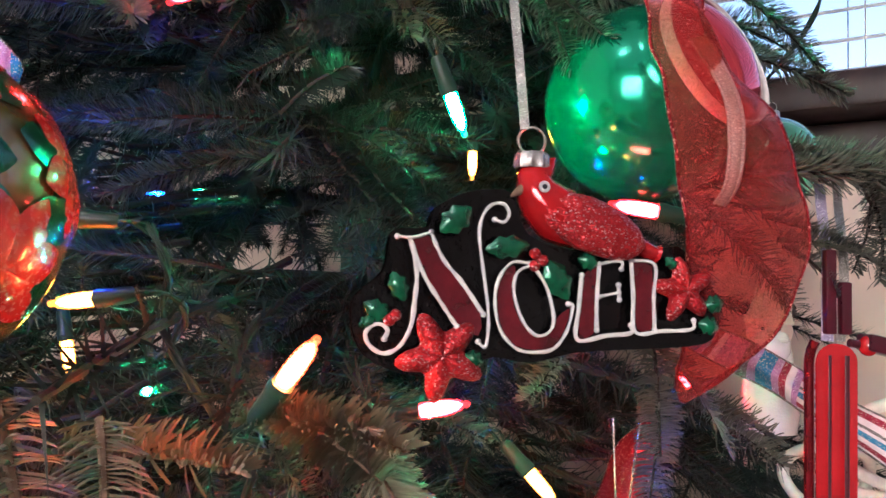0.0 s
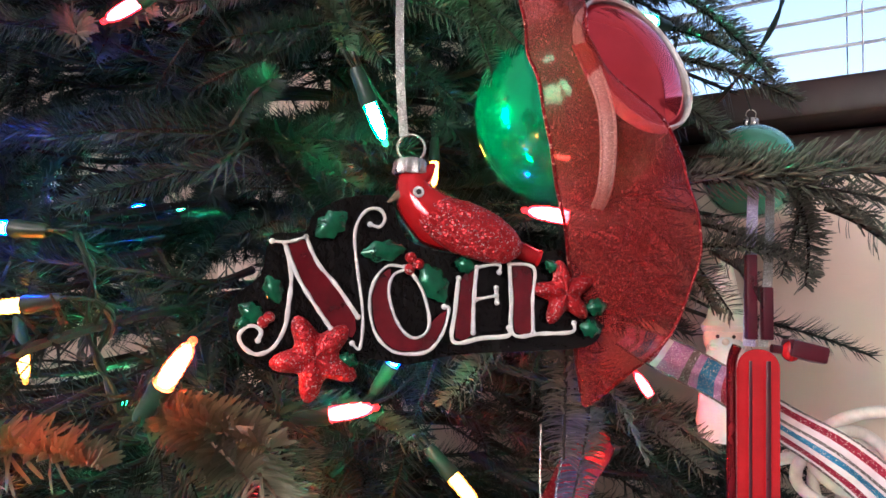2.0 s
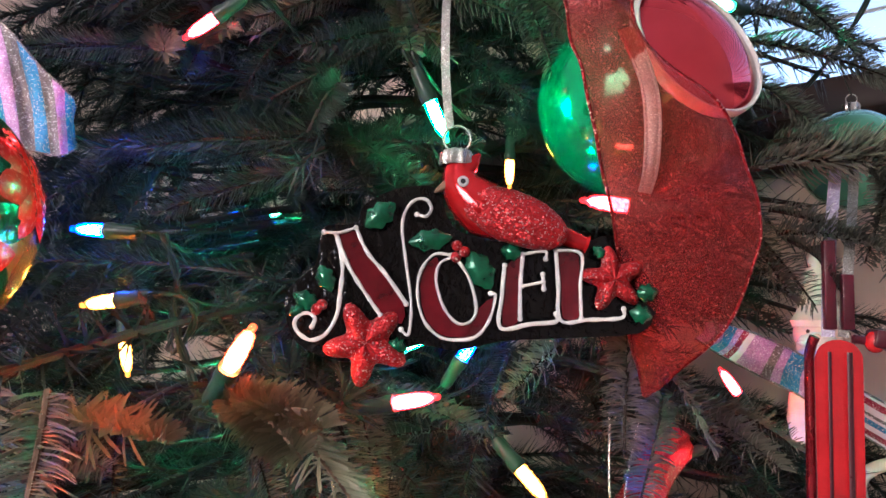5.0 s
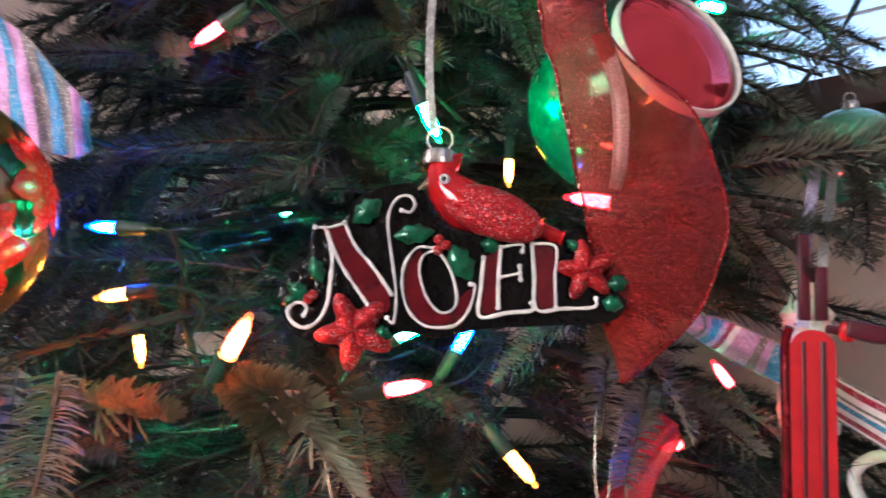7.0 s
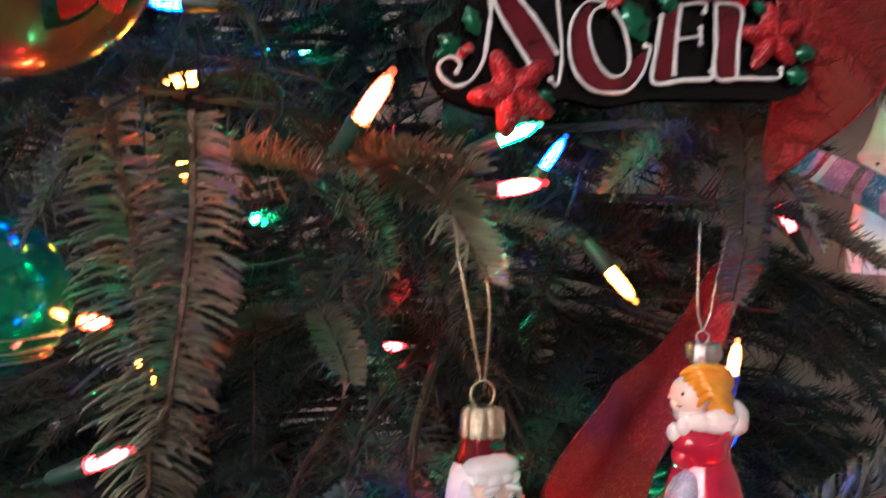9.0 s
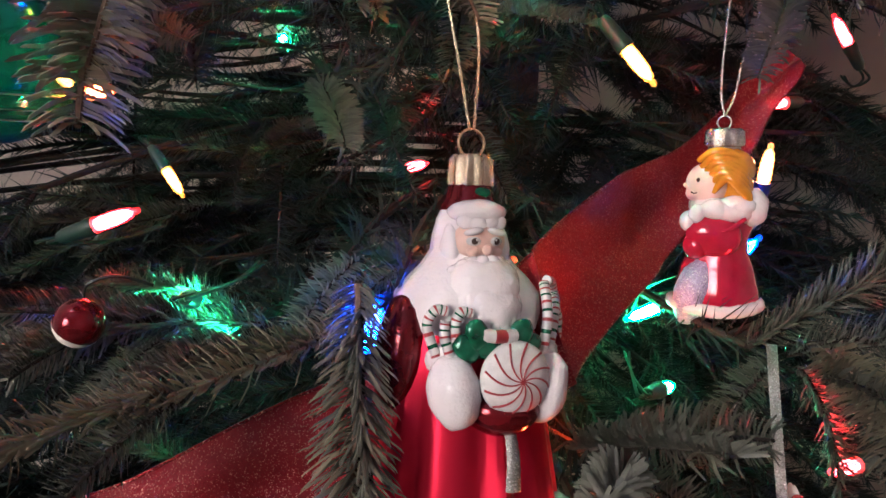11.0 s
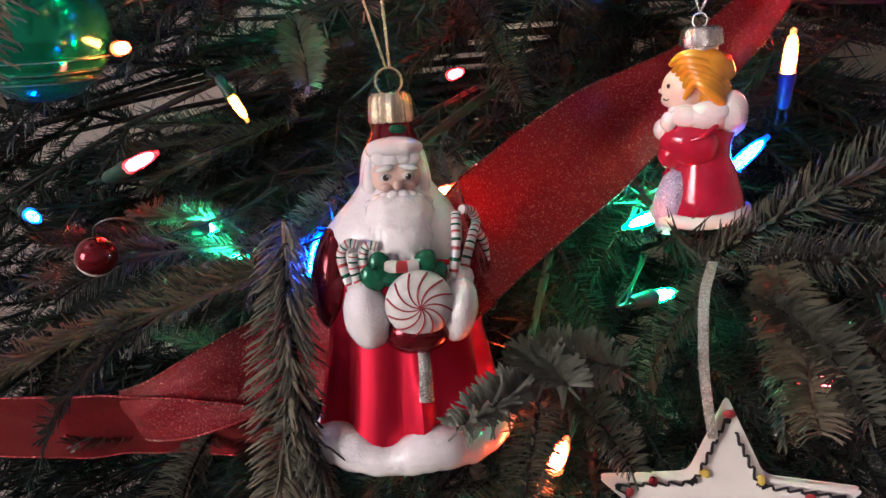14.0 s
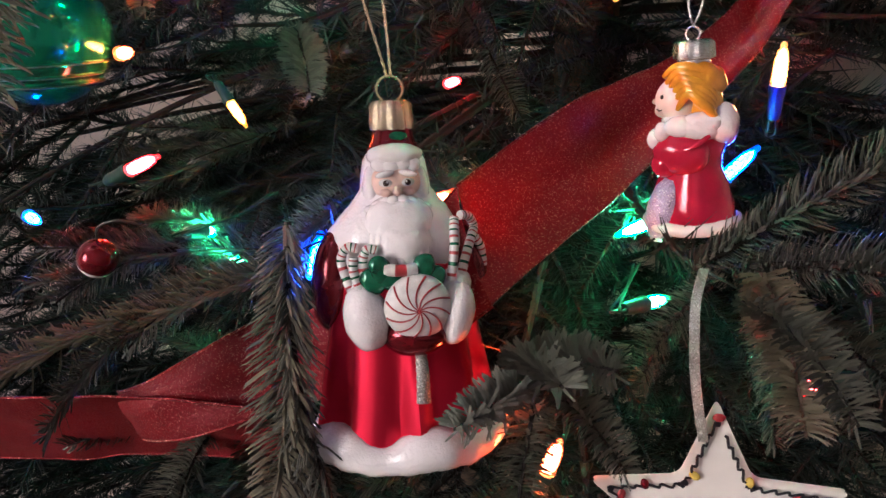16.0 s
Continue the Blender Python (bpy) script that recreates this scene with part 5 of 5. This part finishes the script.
# ---------------------------------------------------------------- the bearded figure, one glass piece
def bearded_figure():
    mats = ["robe", "fur", "skin", "brown_dot", "glove", "green_leaf", "candy_red", "gold", "silver_glitter", "white_line"]
    ROBE, FUR, SKIN, DOT, GLOVE, GREEN, CANDY, GOLD, TINSEL, WHITE = range(10)
    bm = bmesh.new()
    folds = lambda a, z: (1 + (0.085 * math.cos(9 * a + 0.6) + 0.045 * math.cos(14 * a + 2)) * max(0, min(1, (0.072 - z) / 0.05))) * (1 - 0.16 * abs(math.sin(a)) ** 2)
    lathe(bm, [(0, 0.002), (0.028, 0.002), (0.0325, 0.007), (0.0312, 0.016), (0.0292, 0.030), (0.0272, 0.045), (0.0262, 0.058), (0.0245, 0.070), (0.0200, 0.082), (0.013, 0.092), (0, 0.096)], 72, ROBE, wave=folds)
    hem = []
    for i in range(96):
        a = 2 * math.pi * i / 96
        sq = 1 - 0.16 * math.sin(a) ** 2
        lump = 1 + 0.16 * math.cos(5 * a + 0.4) + 0.14 * noise.noise(Vector((6 * math.cos(a), 6 * math.sin(a), 0)))
        hem.append(((0.0318 * sq * math.cos(a), 0.0318 * sq * math.sin(a), 0.0070 + 0.0016 * math.cos(5 * a + 0.4)), 0.0068 * lump))
    tube(bm, [h[0] for h in hem], [h[1] for h in hem], 16, True, FUR)
    lathe(bm, [(0, 0.0690), (0.0200, 0.0695), (0.0248, 0.0745), (0.0252, 0.0790), (0.0246, 0.0850), (0.0206, 0.0900), (0.0160, 0.0945), (0.0128, 0.0990), (0.0122, 0.1040), (0.0112, 0.1090), (0.0092, 0.1130), (0, 0.1150)], 64, FUR,
          wave=lambda a, z: (1 - 0.20 * math.sin(a) ** 2) * (1 + 0.05 * noise.noise(Vector((5 * math.cos(a), 5 * math.sin(a), z * 160)))))
    # beard in locks, falling forward
    blob(bm, (0, -0.0118, 0.0870), (0.0128, 0.0105, 0.0110), FUR, 40, 0.10, 230)
    blob(bm, (0.0004, -0.0155, 0.0810), (0.0108, 0.0090, 0.0100), FUR, 36, 0.12, 260)
    for k in range(9):
        a = -1.2 + 0.3 * k
        lock = [(0.0068 * math.sin(a) * (1 + 0.5 * t) + 0.0005 * math.sin(9 * t + k), -0.0150 - 0.0085 * math.cos(a) * (0.35 + 0.65 * t), 0.0925 - 0.0185 * t * (0.72 + 0.28 * math.cos(a))) for t in [i / 8 for i in range(9)]]
        tube(bm, lock, [0.0008 + 0.0017 * math.sin(math.pi * (0.15 + 0.8 * i / 8)) for i in range(9)], 10, mi=FUR)
    # face sunk between hood, brows and moustache
    blob(bm, (0, -0.0070, 0.1020), (0.0092, 0.0066, 0.0070), SKIN, 32)
    blob(bm, (0, -0.0060, 0.1115), (0.0100, 0.0074, 0.0042), FUR, 28, 0.10, 300)
    for k, (x, w) in enumerate(((-0.0052, 0.0030), (-0.0015, 0.0034), (0.0022, 0.0032), (0.0056, 0.0028))):
        blob(bm, (x, -0.0104 + 30 * x * x, 0.1086 - 0.0005 * (k % 2)), (w * 1.15, 0.0024, 0.0027), FUR, 18, 0.10, 400)
    for s in (-1, 1):
        for i in range(4):
            blob(bm, (s * (0.0018 + 0.0026 * i), -0.0146 + 0.0011 * i, 0.0962 - 0.0003 * i * i), (0.0025, 0.0024, 0.0020 - 0.00018 * i), FUR, 14, 0.05, 400, (0, s * 14, 0))
        blob(bm, (s * 0.0038, -0.0126, 0.1023), (0.0025, 0.0011, 0.0015), WHITE, 14, turn=(0, 0, s * 14))
        blob(bm, (s * 0.0037, -0.0133, 0.1023), (0.0012, 0.0008, 0.0011), DOT, 14)
        blob(bm, (s * 0.0033, -0.0140, 0.1028), (0.0004, 0.0003, 0.0004), WHITE, 8)
        blob(bm, (s * 0.0040, -0.0130, 0.1054), (0.0034, 0.0018, 0.0012), FUR, 16, 0.05, 500, (0, s * 12, 0))
        blob(bm, (s * 0.0088, -0.0042, 0.0985), (0.0032, 0.0056, 0.0090), FUR, 22, 0.10, 300)
        blob(bm, (s * 0.0040, -0.0126, 0.0990), (0.0022, 0.0016, 0.0016), SKIN, 14)
        # sleeves darker than the robe: their side shade is put into the colour
        blob(bm, (s * 0.0245, -0.0030, 0.0670), (0.0080, 0.0105, 0.0190), GLOVE, 24, turn=(0, s * -8, 0))
        blob(bm, (0.0020 + s * 0.0155, -0.0225, 0.0575), (0.0080 if s < 0 else 0.0064, 0.0092, 0.0116), FUR, 28, 0.08, 240, (0, s * 10, 0))
        tube(bm, [(0.0020 + s * 0.0165, -0.0130, 0.0655), (0.0020 + s * 0.0160, -0.0190, 0.0670), (0.0020 + s * 0.0150, -0.0235, 0.0655)], [0.0052, 0.0058, 0.0040], 14, mi=FUR)
        for i, (dx, dz) in enumerate(((0, 0.0016), (-0.0030, -0.0018), (0.0028, -0.0026))):
            blob(bm, (-0.0005 + s * 0.0073 + s * dx, -0.0262 + 0.0006 * i, 0.0735 + dz), (0.0040, 0.0026, 0.0050), GREEN, 18, 0.14, 320, (0, s * (18 + 14 * i), 0))
    blob(bm, (0, -0.0150, 0.0997), (0.0017, 0.0018, 0.0018), SKIN, 14)
    blob(bm, (0, -0.0170, 0.0934), (0.0018, 0.0010, 0.0006), CANDY, 10)
    blob(bm, (0.0032, -0.0225, 0.0510), (0.0122, 0.0090, 0.0080), GLOVE, 32, 0.05, 200)
    # striped bow over the sweet
    tube(bm, [(-0.0065, -0.0270, 0.0752), (-0.0030, -0.0278, 0.0748), (0.0005, -0.0278, 0.0746), (0.0040, -0.0270, 0.0748)], 0.0021, 12, mi=lambda i: (WHITE, CANDY, WHITE, CANDY)[i % 4])
    blob(bm, (0.0038, -0.0285, 0.0620), (0.0114, 0.0055, 0.0114), WHITE, 40)
    for k in range(12):
        line = []
        for i in range(9):
            t = i / 8
            a = 2 * math.pi * k / 12 - 0.8 * t
            q = 0.0110 * t
            line.append((0.0038 + q * math.cos(a), -0.0285 - 0.0056 * math.sqrt(max(0, 1 - (q / 0.01142) ** 2)), 0.0620 + q * math.sin(a)))
        tube(bm, line, [0.00018 + 0.00022 * i / 8 for i in range(9)], 6, mi=CANDY)
    canes = [[(0.0160, -0.0235, 0.0690), (0.0176, -0.0228, 0.079), (0.0182, -0.0200, 0.0860), (0.0188, -0.0175, 0.0895)], [(0.0200, -0.0205, 0.0700), (0.0226, -0.0180, 0.0770), (0.0250, -0.0145, 0.0820), (0.0266, -0.0105, 0.0850), (0.0246, -0.0120, 0.0890), (0.0212, -0.0150, 0.0900)],
             [(0.0300, -0.0075, 0.0700), (0.0292, -0.0090, 0.0770), (0.0262, -0.0115, 0.0820)], [(-0.0085, -0.0230, 0.0810), (-0.0118, -0.0228, 0.0815), (-0.0135, -0.0225, 0.0770), (-0.0120, -0.0235, 0.0690)],
             [(-0.0150, -0.0195, 0.0815), (-0.0185, -0.0190, 0.0818), (-0.0208, -0.0180, 0.0770), (-0.0185, -0.0205, 0.0680)], [(-0.0165, -0.0220, 0.0790), (-0.0168, -0.0225, 0.0740), (-0.0150, -0.0235, 0.0680)]]
    for c in canes:
        tube(bm, smooth_line(c, 9), 0.00165, 10, mi=lambda i: (WHITE, WHITE, CANDY, WHITE, WHITE, GREEN)[i % 6])
    tube(bm, smooth_line([(0.0042, -0.0250, 0.0460), (0.0044, -0.0278, 0.0380), (0.0042, -0.0290, 0.0275)], 8), [0.0018 + 0.0007 * i / 16 + 0.00015 * (i % 2) for i in range(17)], 10, mi=TINSEL, flat=0.6)
    lathe(bm, [(0.0100, 0.1120), (0.0078, 0.1165), (0.0066, 0.1220), (0, 0.1225)], 28, GLOVE)
    blob(bm, (0.0015, -0.0068, 0.1178), (0.0034, 0.0014, 0.0018), GREEN, 12, 0.1, 500)
    lathe(bm, [(0.0072, 0.1200), (0.0075, 0.1212), (0.0071, 0.1285), (0.0058, 0.1302), (0, 0.1305)], 50, GOLD, wave=lambda a, z: 1 + 0.06 * math.cos(12 * a))
    tube(bm, [(0.0046 * math.cos(a), 0, 0.1340 + 0.0046 * math.sin(a)) for a in [i * math.pi / 14 for i in range(28)]], 0.00055, 6, True, GOLD)
    return mesh_of("bearded_figure_ornament", bm, mats)


fig = new("bearded_figure_ornament", bearded_figure())
fig.matrix_world = pose(0.0070, 0.2900, 1.0275, 0, 0, 39.0) @ pose(0, 0, 0, -7, 0, 0) @ Matrix.Scale(1.04, 4)
tagged(fig, "red-robed white-bearded glass figure holding a peppermint", "christmas ornament")
bpy.context.view_layer.update()
ft = fig.matrix_world @ Vector((0, 0, 0.1385))
cord_hanger("hanging_loop", [[(-0.020, 0.301, 1.232), (-0.012, 0.298, 1.205), ft + Vector((-0.0008, 0, 0))], [(-0.019, 0.304, 1.231), (-0.004, 0.300, 1.205), ft + Vector((0.0008, 0, 0))]], "gold", "fine gold cord holding the bearded figure")


def lady_figure():
    mats = ["coat_red", "fur", "pale_skin", "hair", "brown_dot", "lilac", "silver"]
    COAT, FUR, SKIN, HAIR, DOT, LILAC, CAP = range(7)
    bm = bmesh.new()
    sq = lambda a, z: 1 - 0.12 * math.sin(a) ** 2 + 0.03 * math.cos(5 * a + 1)
    shift = pose(0, 0, 0)
    lathe(bm, [(0, 0.0015), (0.0165, 0.0015), (0.0185, 0.0055), (0.0172, 0.0120), (0.0148, 0.0210), (0.0120, 0.0275), (0.0122, 0.0325), (0.0138, 0.0380), (0.0115, 0.0440), (0, 0.0480)], 48, COAT, shift, sq)
    hem, collar = [], []
    for i in range(60):
        a = 2 * math.pi * i / 60
        q = 1 - 0.12 * math.sin(a) ** 2
        n = noise.noise(Vector((7 * math.cos(a), 7 * math.sin(a), 2)))
        hem.append(((0.0180 * q * math.cos(a), 0.0180 * q * math.sin(a), 0.0036 + 0.0007 * math.cos(2 * a)), 0.0029 * (1 + 0.15 * n)))
        collar.append(((0.0022 + 0.0100 * math.cos(a), 0.0100 * math.sin(a), 0.0455 - 0.0012 * math.cos(a)), 0.0048 * (1 + 0.18 * n)))
    for ring in (hem, collar):
        tube(bm, [h[0] for h in ring], [h[1] for h in ring], 12, True, FUR)
    blob(bm, (-0.0096, -0.0062, 0.0098), (0.0080, 0.0094, 0.0155), LILAC, 26, 0.05, 300, (0, 14, 0))
    for x, y, z, rx, ry, rz in ((0.0125, -0.0040, 0.0465, 0.0066, 0.0078, 0.0082), (0.0118, 0.0030, 0.0440, 0.0066, 0.0070, 0.0086), (0.0050, -0.0105, 0.0475, 0.0082, 0.0040, 0.0044), (-0.0035, -0.0112, 0.0460, 0.0062, 0.0038, 0.0042)):
        blob(bm, (x, y, z), (rx, ry, rz), FUR, 22, 0.10, 330)
    blob(bm, (-0.0135, -0.0075, 0.0405), (0.0038, 0.0038, 0.0046), FUR, 16, 0.08, 500)
    blob(bm, (-0.0105, -0.0105, 0.0440), (0.0034, 0.0034, 0.0042), FUR, 14, 0.08, 500)
    blob(bm, (-0.0030, -0.0090, 0.0345), (0.0118, 0.0062, 0.0090), COAT, 26, 0.06, 260, (0, 10, 0))
    blob(bm, (-0.0100, -0.0080, 0.0300), (0.0056, 0.0060, 0.0060), COAT, 20, 0.05, 300)
    tube(bm, smooth_line([(0.0085, -0.0125, 0.0425), (0.0030, -0.0152, 0.0385), (-0.0010, -0.0156, 0.0372)], 5), [0.0010, 0.0010, 0.0011, 0.0011, 0.0010, 0.0009, 0.0008, 0.0007, 0.0006, 0.0005, 0.0004], 8, mi=COAT)
    # face in profile
    blob(bm, (-0.0055, -0.0020, 0.0562), (0.0092, 0.0096, 0.0092), SKIN, 28)
    blob(bm, (-0.0110, -0.0030, 0.0522), (0.0038, 0.0056, 0.0034), SKIN, 16)
    blob(bm, (-0.0146, -0.0030, 0.0556), (0.0013, 0.0013, 0.0012), SKIN, 10)
    blob(bm, (-0.0106, -0.0098, 0.0582), (0.0008, 0.0007, 0.0010), DOT, 10)
    tube(bm, [(-0.0130, -0.0078, 0.0530), (-0.0120, -0.0087, 0.0524), (-0.0108, -0.0094, 0.0528)], 0.0003, 6, mi=DOT)
    # hair swept up in waves
    blob(bm, (0.0025, -0.0012, 0.0630), (0.0112, 0.0108, 0.0086), HAIR, 32, 0.12, 190)
    blob(bm, (0.0062, -0.0030, 0.0550), (0.0066, 0.0086, 0.0088), HAIR, 26, 0.12, 230)
    for k in range(6):
        z, y = 0.0690 - 0.0020 * k, -0.0062 - 0.0009 * k
        wave = [(-0.0105 + 0.0012 * k, y + 0.0005, z - 0.0030 - 0.0006 * k), (-0.0055 + 0.0012 * k, y - 0.0022, z + 0.0004), (0.0010 + 0.0010 * k, y - 0.0026, z + 0.0002 - 0.0008 * k), (0.0070 + 0.0005 * k, y - 0.0008, z - 0.0030 - 0.0010 * k), (0.0100, y + 0.0030, z - 0.0065 - 0.0010 * k)]
        line = smooth_line(wave, 5)
        tube(bm, line, [0.0006 + 0.0018 * math.sin(math.pi * min(1, 0.08 + 0.9 * i / (len(line) - 1))) for i in range(len(line))], 10, mi=HAIR)
    lathe(bm, [(0.0068, 0.0690), (0.0066, 0.0720), (0.0080, 0.0725), (0.0082, 0.0735), (0.0078, 0.0785), (0.0066, 0.0797), (0, 0.0800)], 40, CAP, pose(0.0005, 0, 0), lambda a, z: 1 + (0.05 * math.cos(11 * a) if z > 0.0722 else 0))
    tube(bm, [(0.0028 * math.cos(a), 0, 0.0822 + 0.0028 * math.sin(a)) for a in [i * math.pi / 12 for i in range(24)]], 0.00045, 6, True, CAP)
    return mesh_of("lady_figure_ornament", bm, mats)


lady = new("lady_figure_ornament", lady_figure())
lady.matrix_world = pose(0.0865, 0.399, 1.0985, 0, -4, 6)
tagged(lady, "small glass lady figure in crimson coat with amber hair", "christmas ornament")
bpy.context.view_layer.update()
lt = lady.matrix_world @ Vector((0, 0, 0.0850))
cord_hanger("hanging_loop", [[(0.077, 0.405, 1.232), lt + Vector((-0.0035, 0.0, 0.022)), lt + Vector((-0.0024, 0, 0.008)), lt], [(0.090, 0.407, 1.230), lt + Vector((0.0042, 0.0, 0.022)), lt + Vector((0.0028, 0, 0.008)), lt]], "silver", "fine silver cord holding the lady figure")


# ---------------------------------------------------------------- the ceramic star
star = thing("star_ornament", pose(0.1205, 0.3265, 1.0075, -8, -3, 20), "white ceramic star with a black wavy line and coloured dots", "christmas ornament")
R = 0.0486
raw = star_outline(5, R, R * 0.46)
soft = []
for i in range(10):
    a, b, c = Vector(raw[i - 1]), Vector(raw[i]), Vector(raw[(i + 1) % 10])
    k = 0.10 if i % 2 == 0 else 0.11
    for s in range(5):
        t = s / 4
        soft.append(((b + (a - b) * k) * (1 - t) ** 2 + 2 * t * (1 - t) * b + (b + (c - b) * k) * t * t))
part("body", slab(bmesh.new(), [(p.x, p.z) for p in soft], 0.0, [(0.0006, 0.0016), (0.0010, 0.0010), (0.0014, 0.0004)]), "ceramic", star, "matt white ceramic body")
coarse = smooth_line([p * 0.86 for p in soft], 6, True)
dense, run = [], 0.0
for a, b in zip(coarse, coarse[1:] + coarse[:1]):
    n = max(1, int((b - a).length / 0.0007))
    dense += [a.lerp(b, k / n) for k in range(n)]
wavy = [p + p.normalized() * 0.0011 * math.sin(i * 1.05) for i, p in enumerate(dense)]
third = len(wavy) // 3
for k in range(3):
    part("wavy_line", tube(bmesh.new(), [(p.x, -0.0033, p.z) for p in wavy[k * third + 3:(k + 1) * third - 3]], 0.00055, 6), "ink", star, "painted black wavy line")
for i, mat in enumerate(("candy_red", "mustard", "glove", "candy_red", "ribbon_blue", "mustard", "candy_red", "glove", "mustard", "candy_red", "green_leaf", "candy_red", "mustard")):
    p = dense[int(i * len(dense) / 13 + 9) % len(dense)] * (0.90 if i % 2 else 1.06)
    part("dot", blob(bmesh.new(), (p.x, -0.0032, p.z), (0.0023, 0.0010, 0.0016), seg=12, turn=(0, i * 37, 0)), mat, star, "painted dot")
for k in range(3):
    part("painted_bar", box(bmesh.new(), (-0.010 + k * 0.0075, -0.0034, -0.004), (-0.0045 + k * 0.0075, -0.0029, -0.0026), bevel=0.0002), "ink", star, "small painted black bar")
band_hanger("silver_hanger", [(0.1045, 0.345, 1.100), (0.1050, 0.334, 1.092), (0.1068, 0.328, 1.080), (0.1095, 0.324, 1.064), (0.1142, 0.3235, 1.0420)], 0.0036, "silver_glitter", "silver glitter ribbon tied to the star")


# ---------------------------------------------------------------- things by the window
sled = thing("sled_ornament", pose(0.1695, 0.385, 1.176, 0, 0, 8), "glossy red wooden sled ornament hanging on end", "christmas ornament")
plank = [(-0.0088, 0.0), (0.0086, 0.0), (0.0092, 0.086)] + [(0.0002 + 0.0090 * math.cos(a), 0.0870 + 0.0080 * math.sin(a)) for a in [math.pi * i / 14 for i in range(15)]] + [(-0.0090, 0.086)]
part("seat_board", slab(bmesh.new(), plank, 0.0, [(0.0005, 0.0018), (0.0008, 0.0009)]), "sled", sled, "red lacquered board with an arched end")
for x, r in ((0.0030, 0.0011), (-0.0048, 0.0007)):
    part("groove", tube(bmesh.new(), [(x, -0.0026, 0.004), (x, -0.0027, 0.045), (x + 0.0004, -0.0026, 0.090)], r, 8, flat=0.4), "sled_dark", sled, "dark groove along the board")
runner = [(-0.0100, 0.0040, z) for z in (0.004, 0.03, 0.06, 0.084)] + [(-0.0098, 0.0030, 0.091), (-0.0085, 0.0015, 0.0960)]
part("runner", tube(bmesh.new(), smooth_line(runner, 4), 0.0022, 10), "glove", sled, "dark red bent runner")
part("crossbar", box(bmesh.new(), (-0.0080, -0.0060, 0.0930), (0.0085, 0.0060, 0.1005), m=pose(0, 0, 0, 0, 12, 0), bevel=0.0014), "sled_dark", sled, "dark red crossbar")
part("knob", blob(bmesh.new(), (0.0140, -0.0010, 0.0945), (0.0042, 0.0042, 0.0046), seg=18), "sled", sled, "round red knob")
part("peg", tube(bmesh.new(), [(0.006, 0, 0.0955), (0.010, 0, 0.0950), (0.0135, -0.0010, 0.0945)], 0.0019, 10), "sled_dark", sled)
for dx, mat in ((-0.003, "sled_dark"), (0.004, "sled_dark")):
    part("strut", box(bmesh.new(), (dx - 0.0024, -0.002, 0.0990), (dx + 0.0024, 0.002, 0.130 - dx * 2), bevel=0.0008), mat, sled, "dark red strut")
band_hanger("lilac_hanger", [(0.183, 0.435, 1.362), (0.176, 0.415, 1.335), (0.168, 0.390, 1.305), (0.166, 0.386, 1.272)], 0.0052, "lilac", "lilac satin ribbon holding the sled")
band_hanger("silver_hanger", [(0.190, 0.432, 1.362), (0.184, 0.415, 1.335), (0.176, 0.392, 1.305), (0.172, 0.387, 1.272)], 0.0042, "silver_glitter", "silver ribbon holding the sled")

gn = bmesh.new()
lathe(gn, [(0, -0.062), (0.016, -0.062), (0.018, -0.050), (0.0155, -0.030), (0.013, -0.012), (0, -0.006)], 28, 0)
blob(gn, (0, -0.002, 0.0), (0.0135, 0.0125, 0.0130), 1, 24)
blob(gn, (0, -0.0090, -0.0090), (0.0115, 0.0075, 0.0135), 0, 24, 0.1, 200)
lathe(gn, [(0.0140, 0.0040), (0.0150, 0.0075), (0.0118, 0.0120), (0.0075, 0.0270), (0.0048, 0.0420), (0.0030, 0.0490), (0, 0.0505)], 28, 2)
for s in (-1, 1):
    blob(gn, (s * 0.0045, -0.0135, 0.0012), (0.0012, 0.0008, 0.0012), 3, 10)
    blob(gn, (s * 0.0050, -0.0128, -0.0055), (0.0052, 0.0032, 0.0022), 0, 14)
blob(gn, (0, -0.0150, -0.0020), (0.0022, 0.0022, 0.0022), 1, 12)
gnome = new("gnome_figure", mesh_of("gnome_figure", gn, ["fur", "pale_skin", "cream", "brown_dot"]))
gnome.location = (0.1915, 0.525, 1.272)
gnome.rotation_euler = (0, 0, radians(-15))
tagged(gnome, "pale bearded figure with a tall pointed cream hat", "christmas ornament")

loops = thing("cord_loops", Matrix.Translation((0.285, 0.585, 1.185)), "white rope candy-cane loops hanging by the wall", "christmas ornament")
for k, (dx, dz, r) in enumerate(((0.0, 0.0, 0.026), (0.020, 0.010, 0.030), (-0.022, -0.018, 0.024), (0.030, -0.020, 0.034))):
    pts = [(dx + r * math.cos(a) * 1.25, 0.012 * math.sin(2 * a + k) + 0.008 * k, dz + r * math.sin(a)) for a in [i * 2 * math.pi / 40 for i in range(40)]]
    part("loop", tube(bmesh.new(), pts, 0.0042, 10, True), "rope", loops)
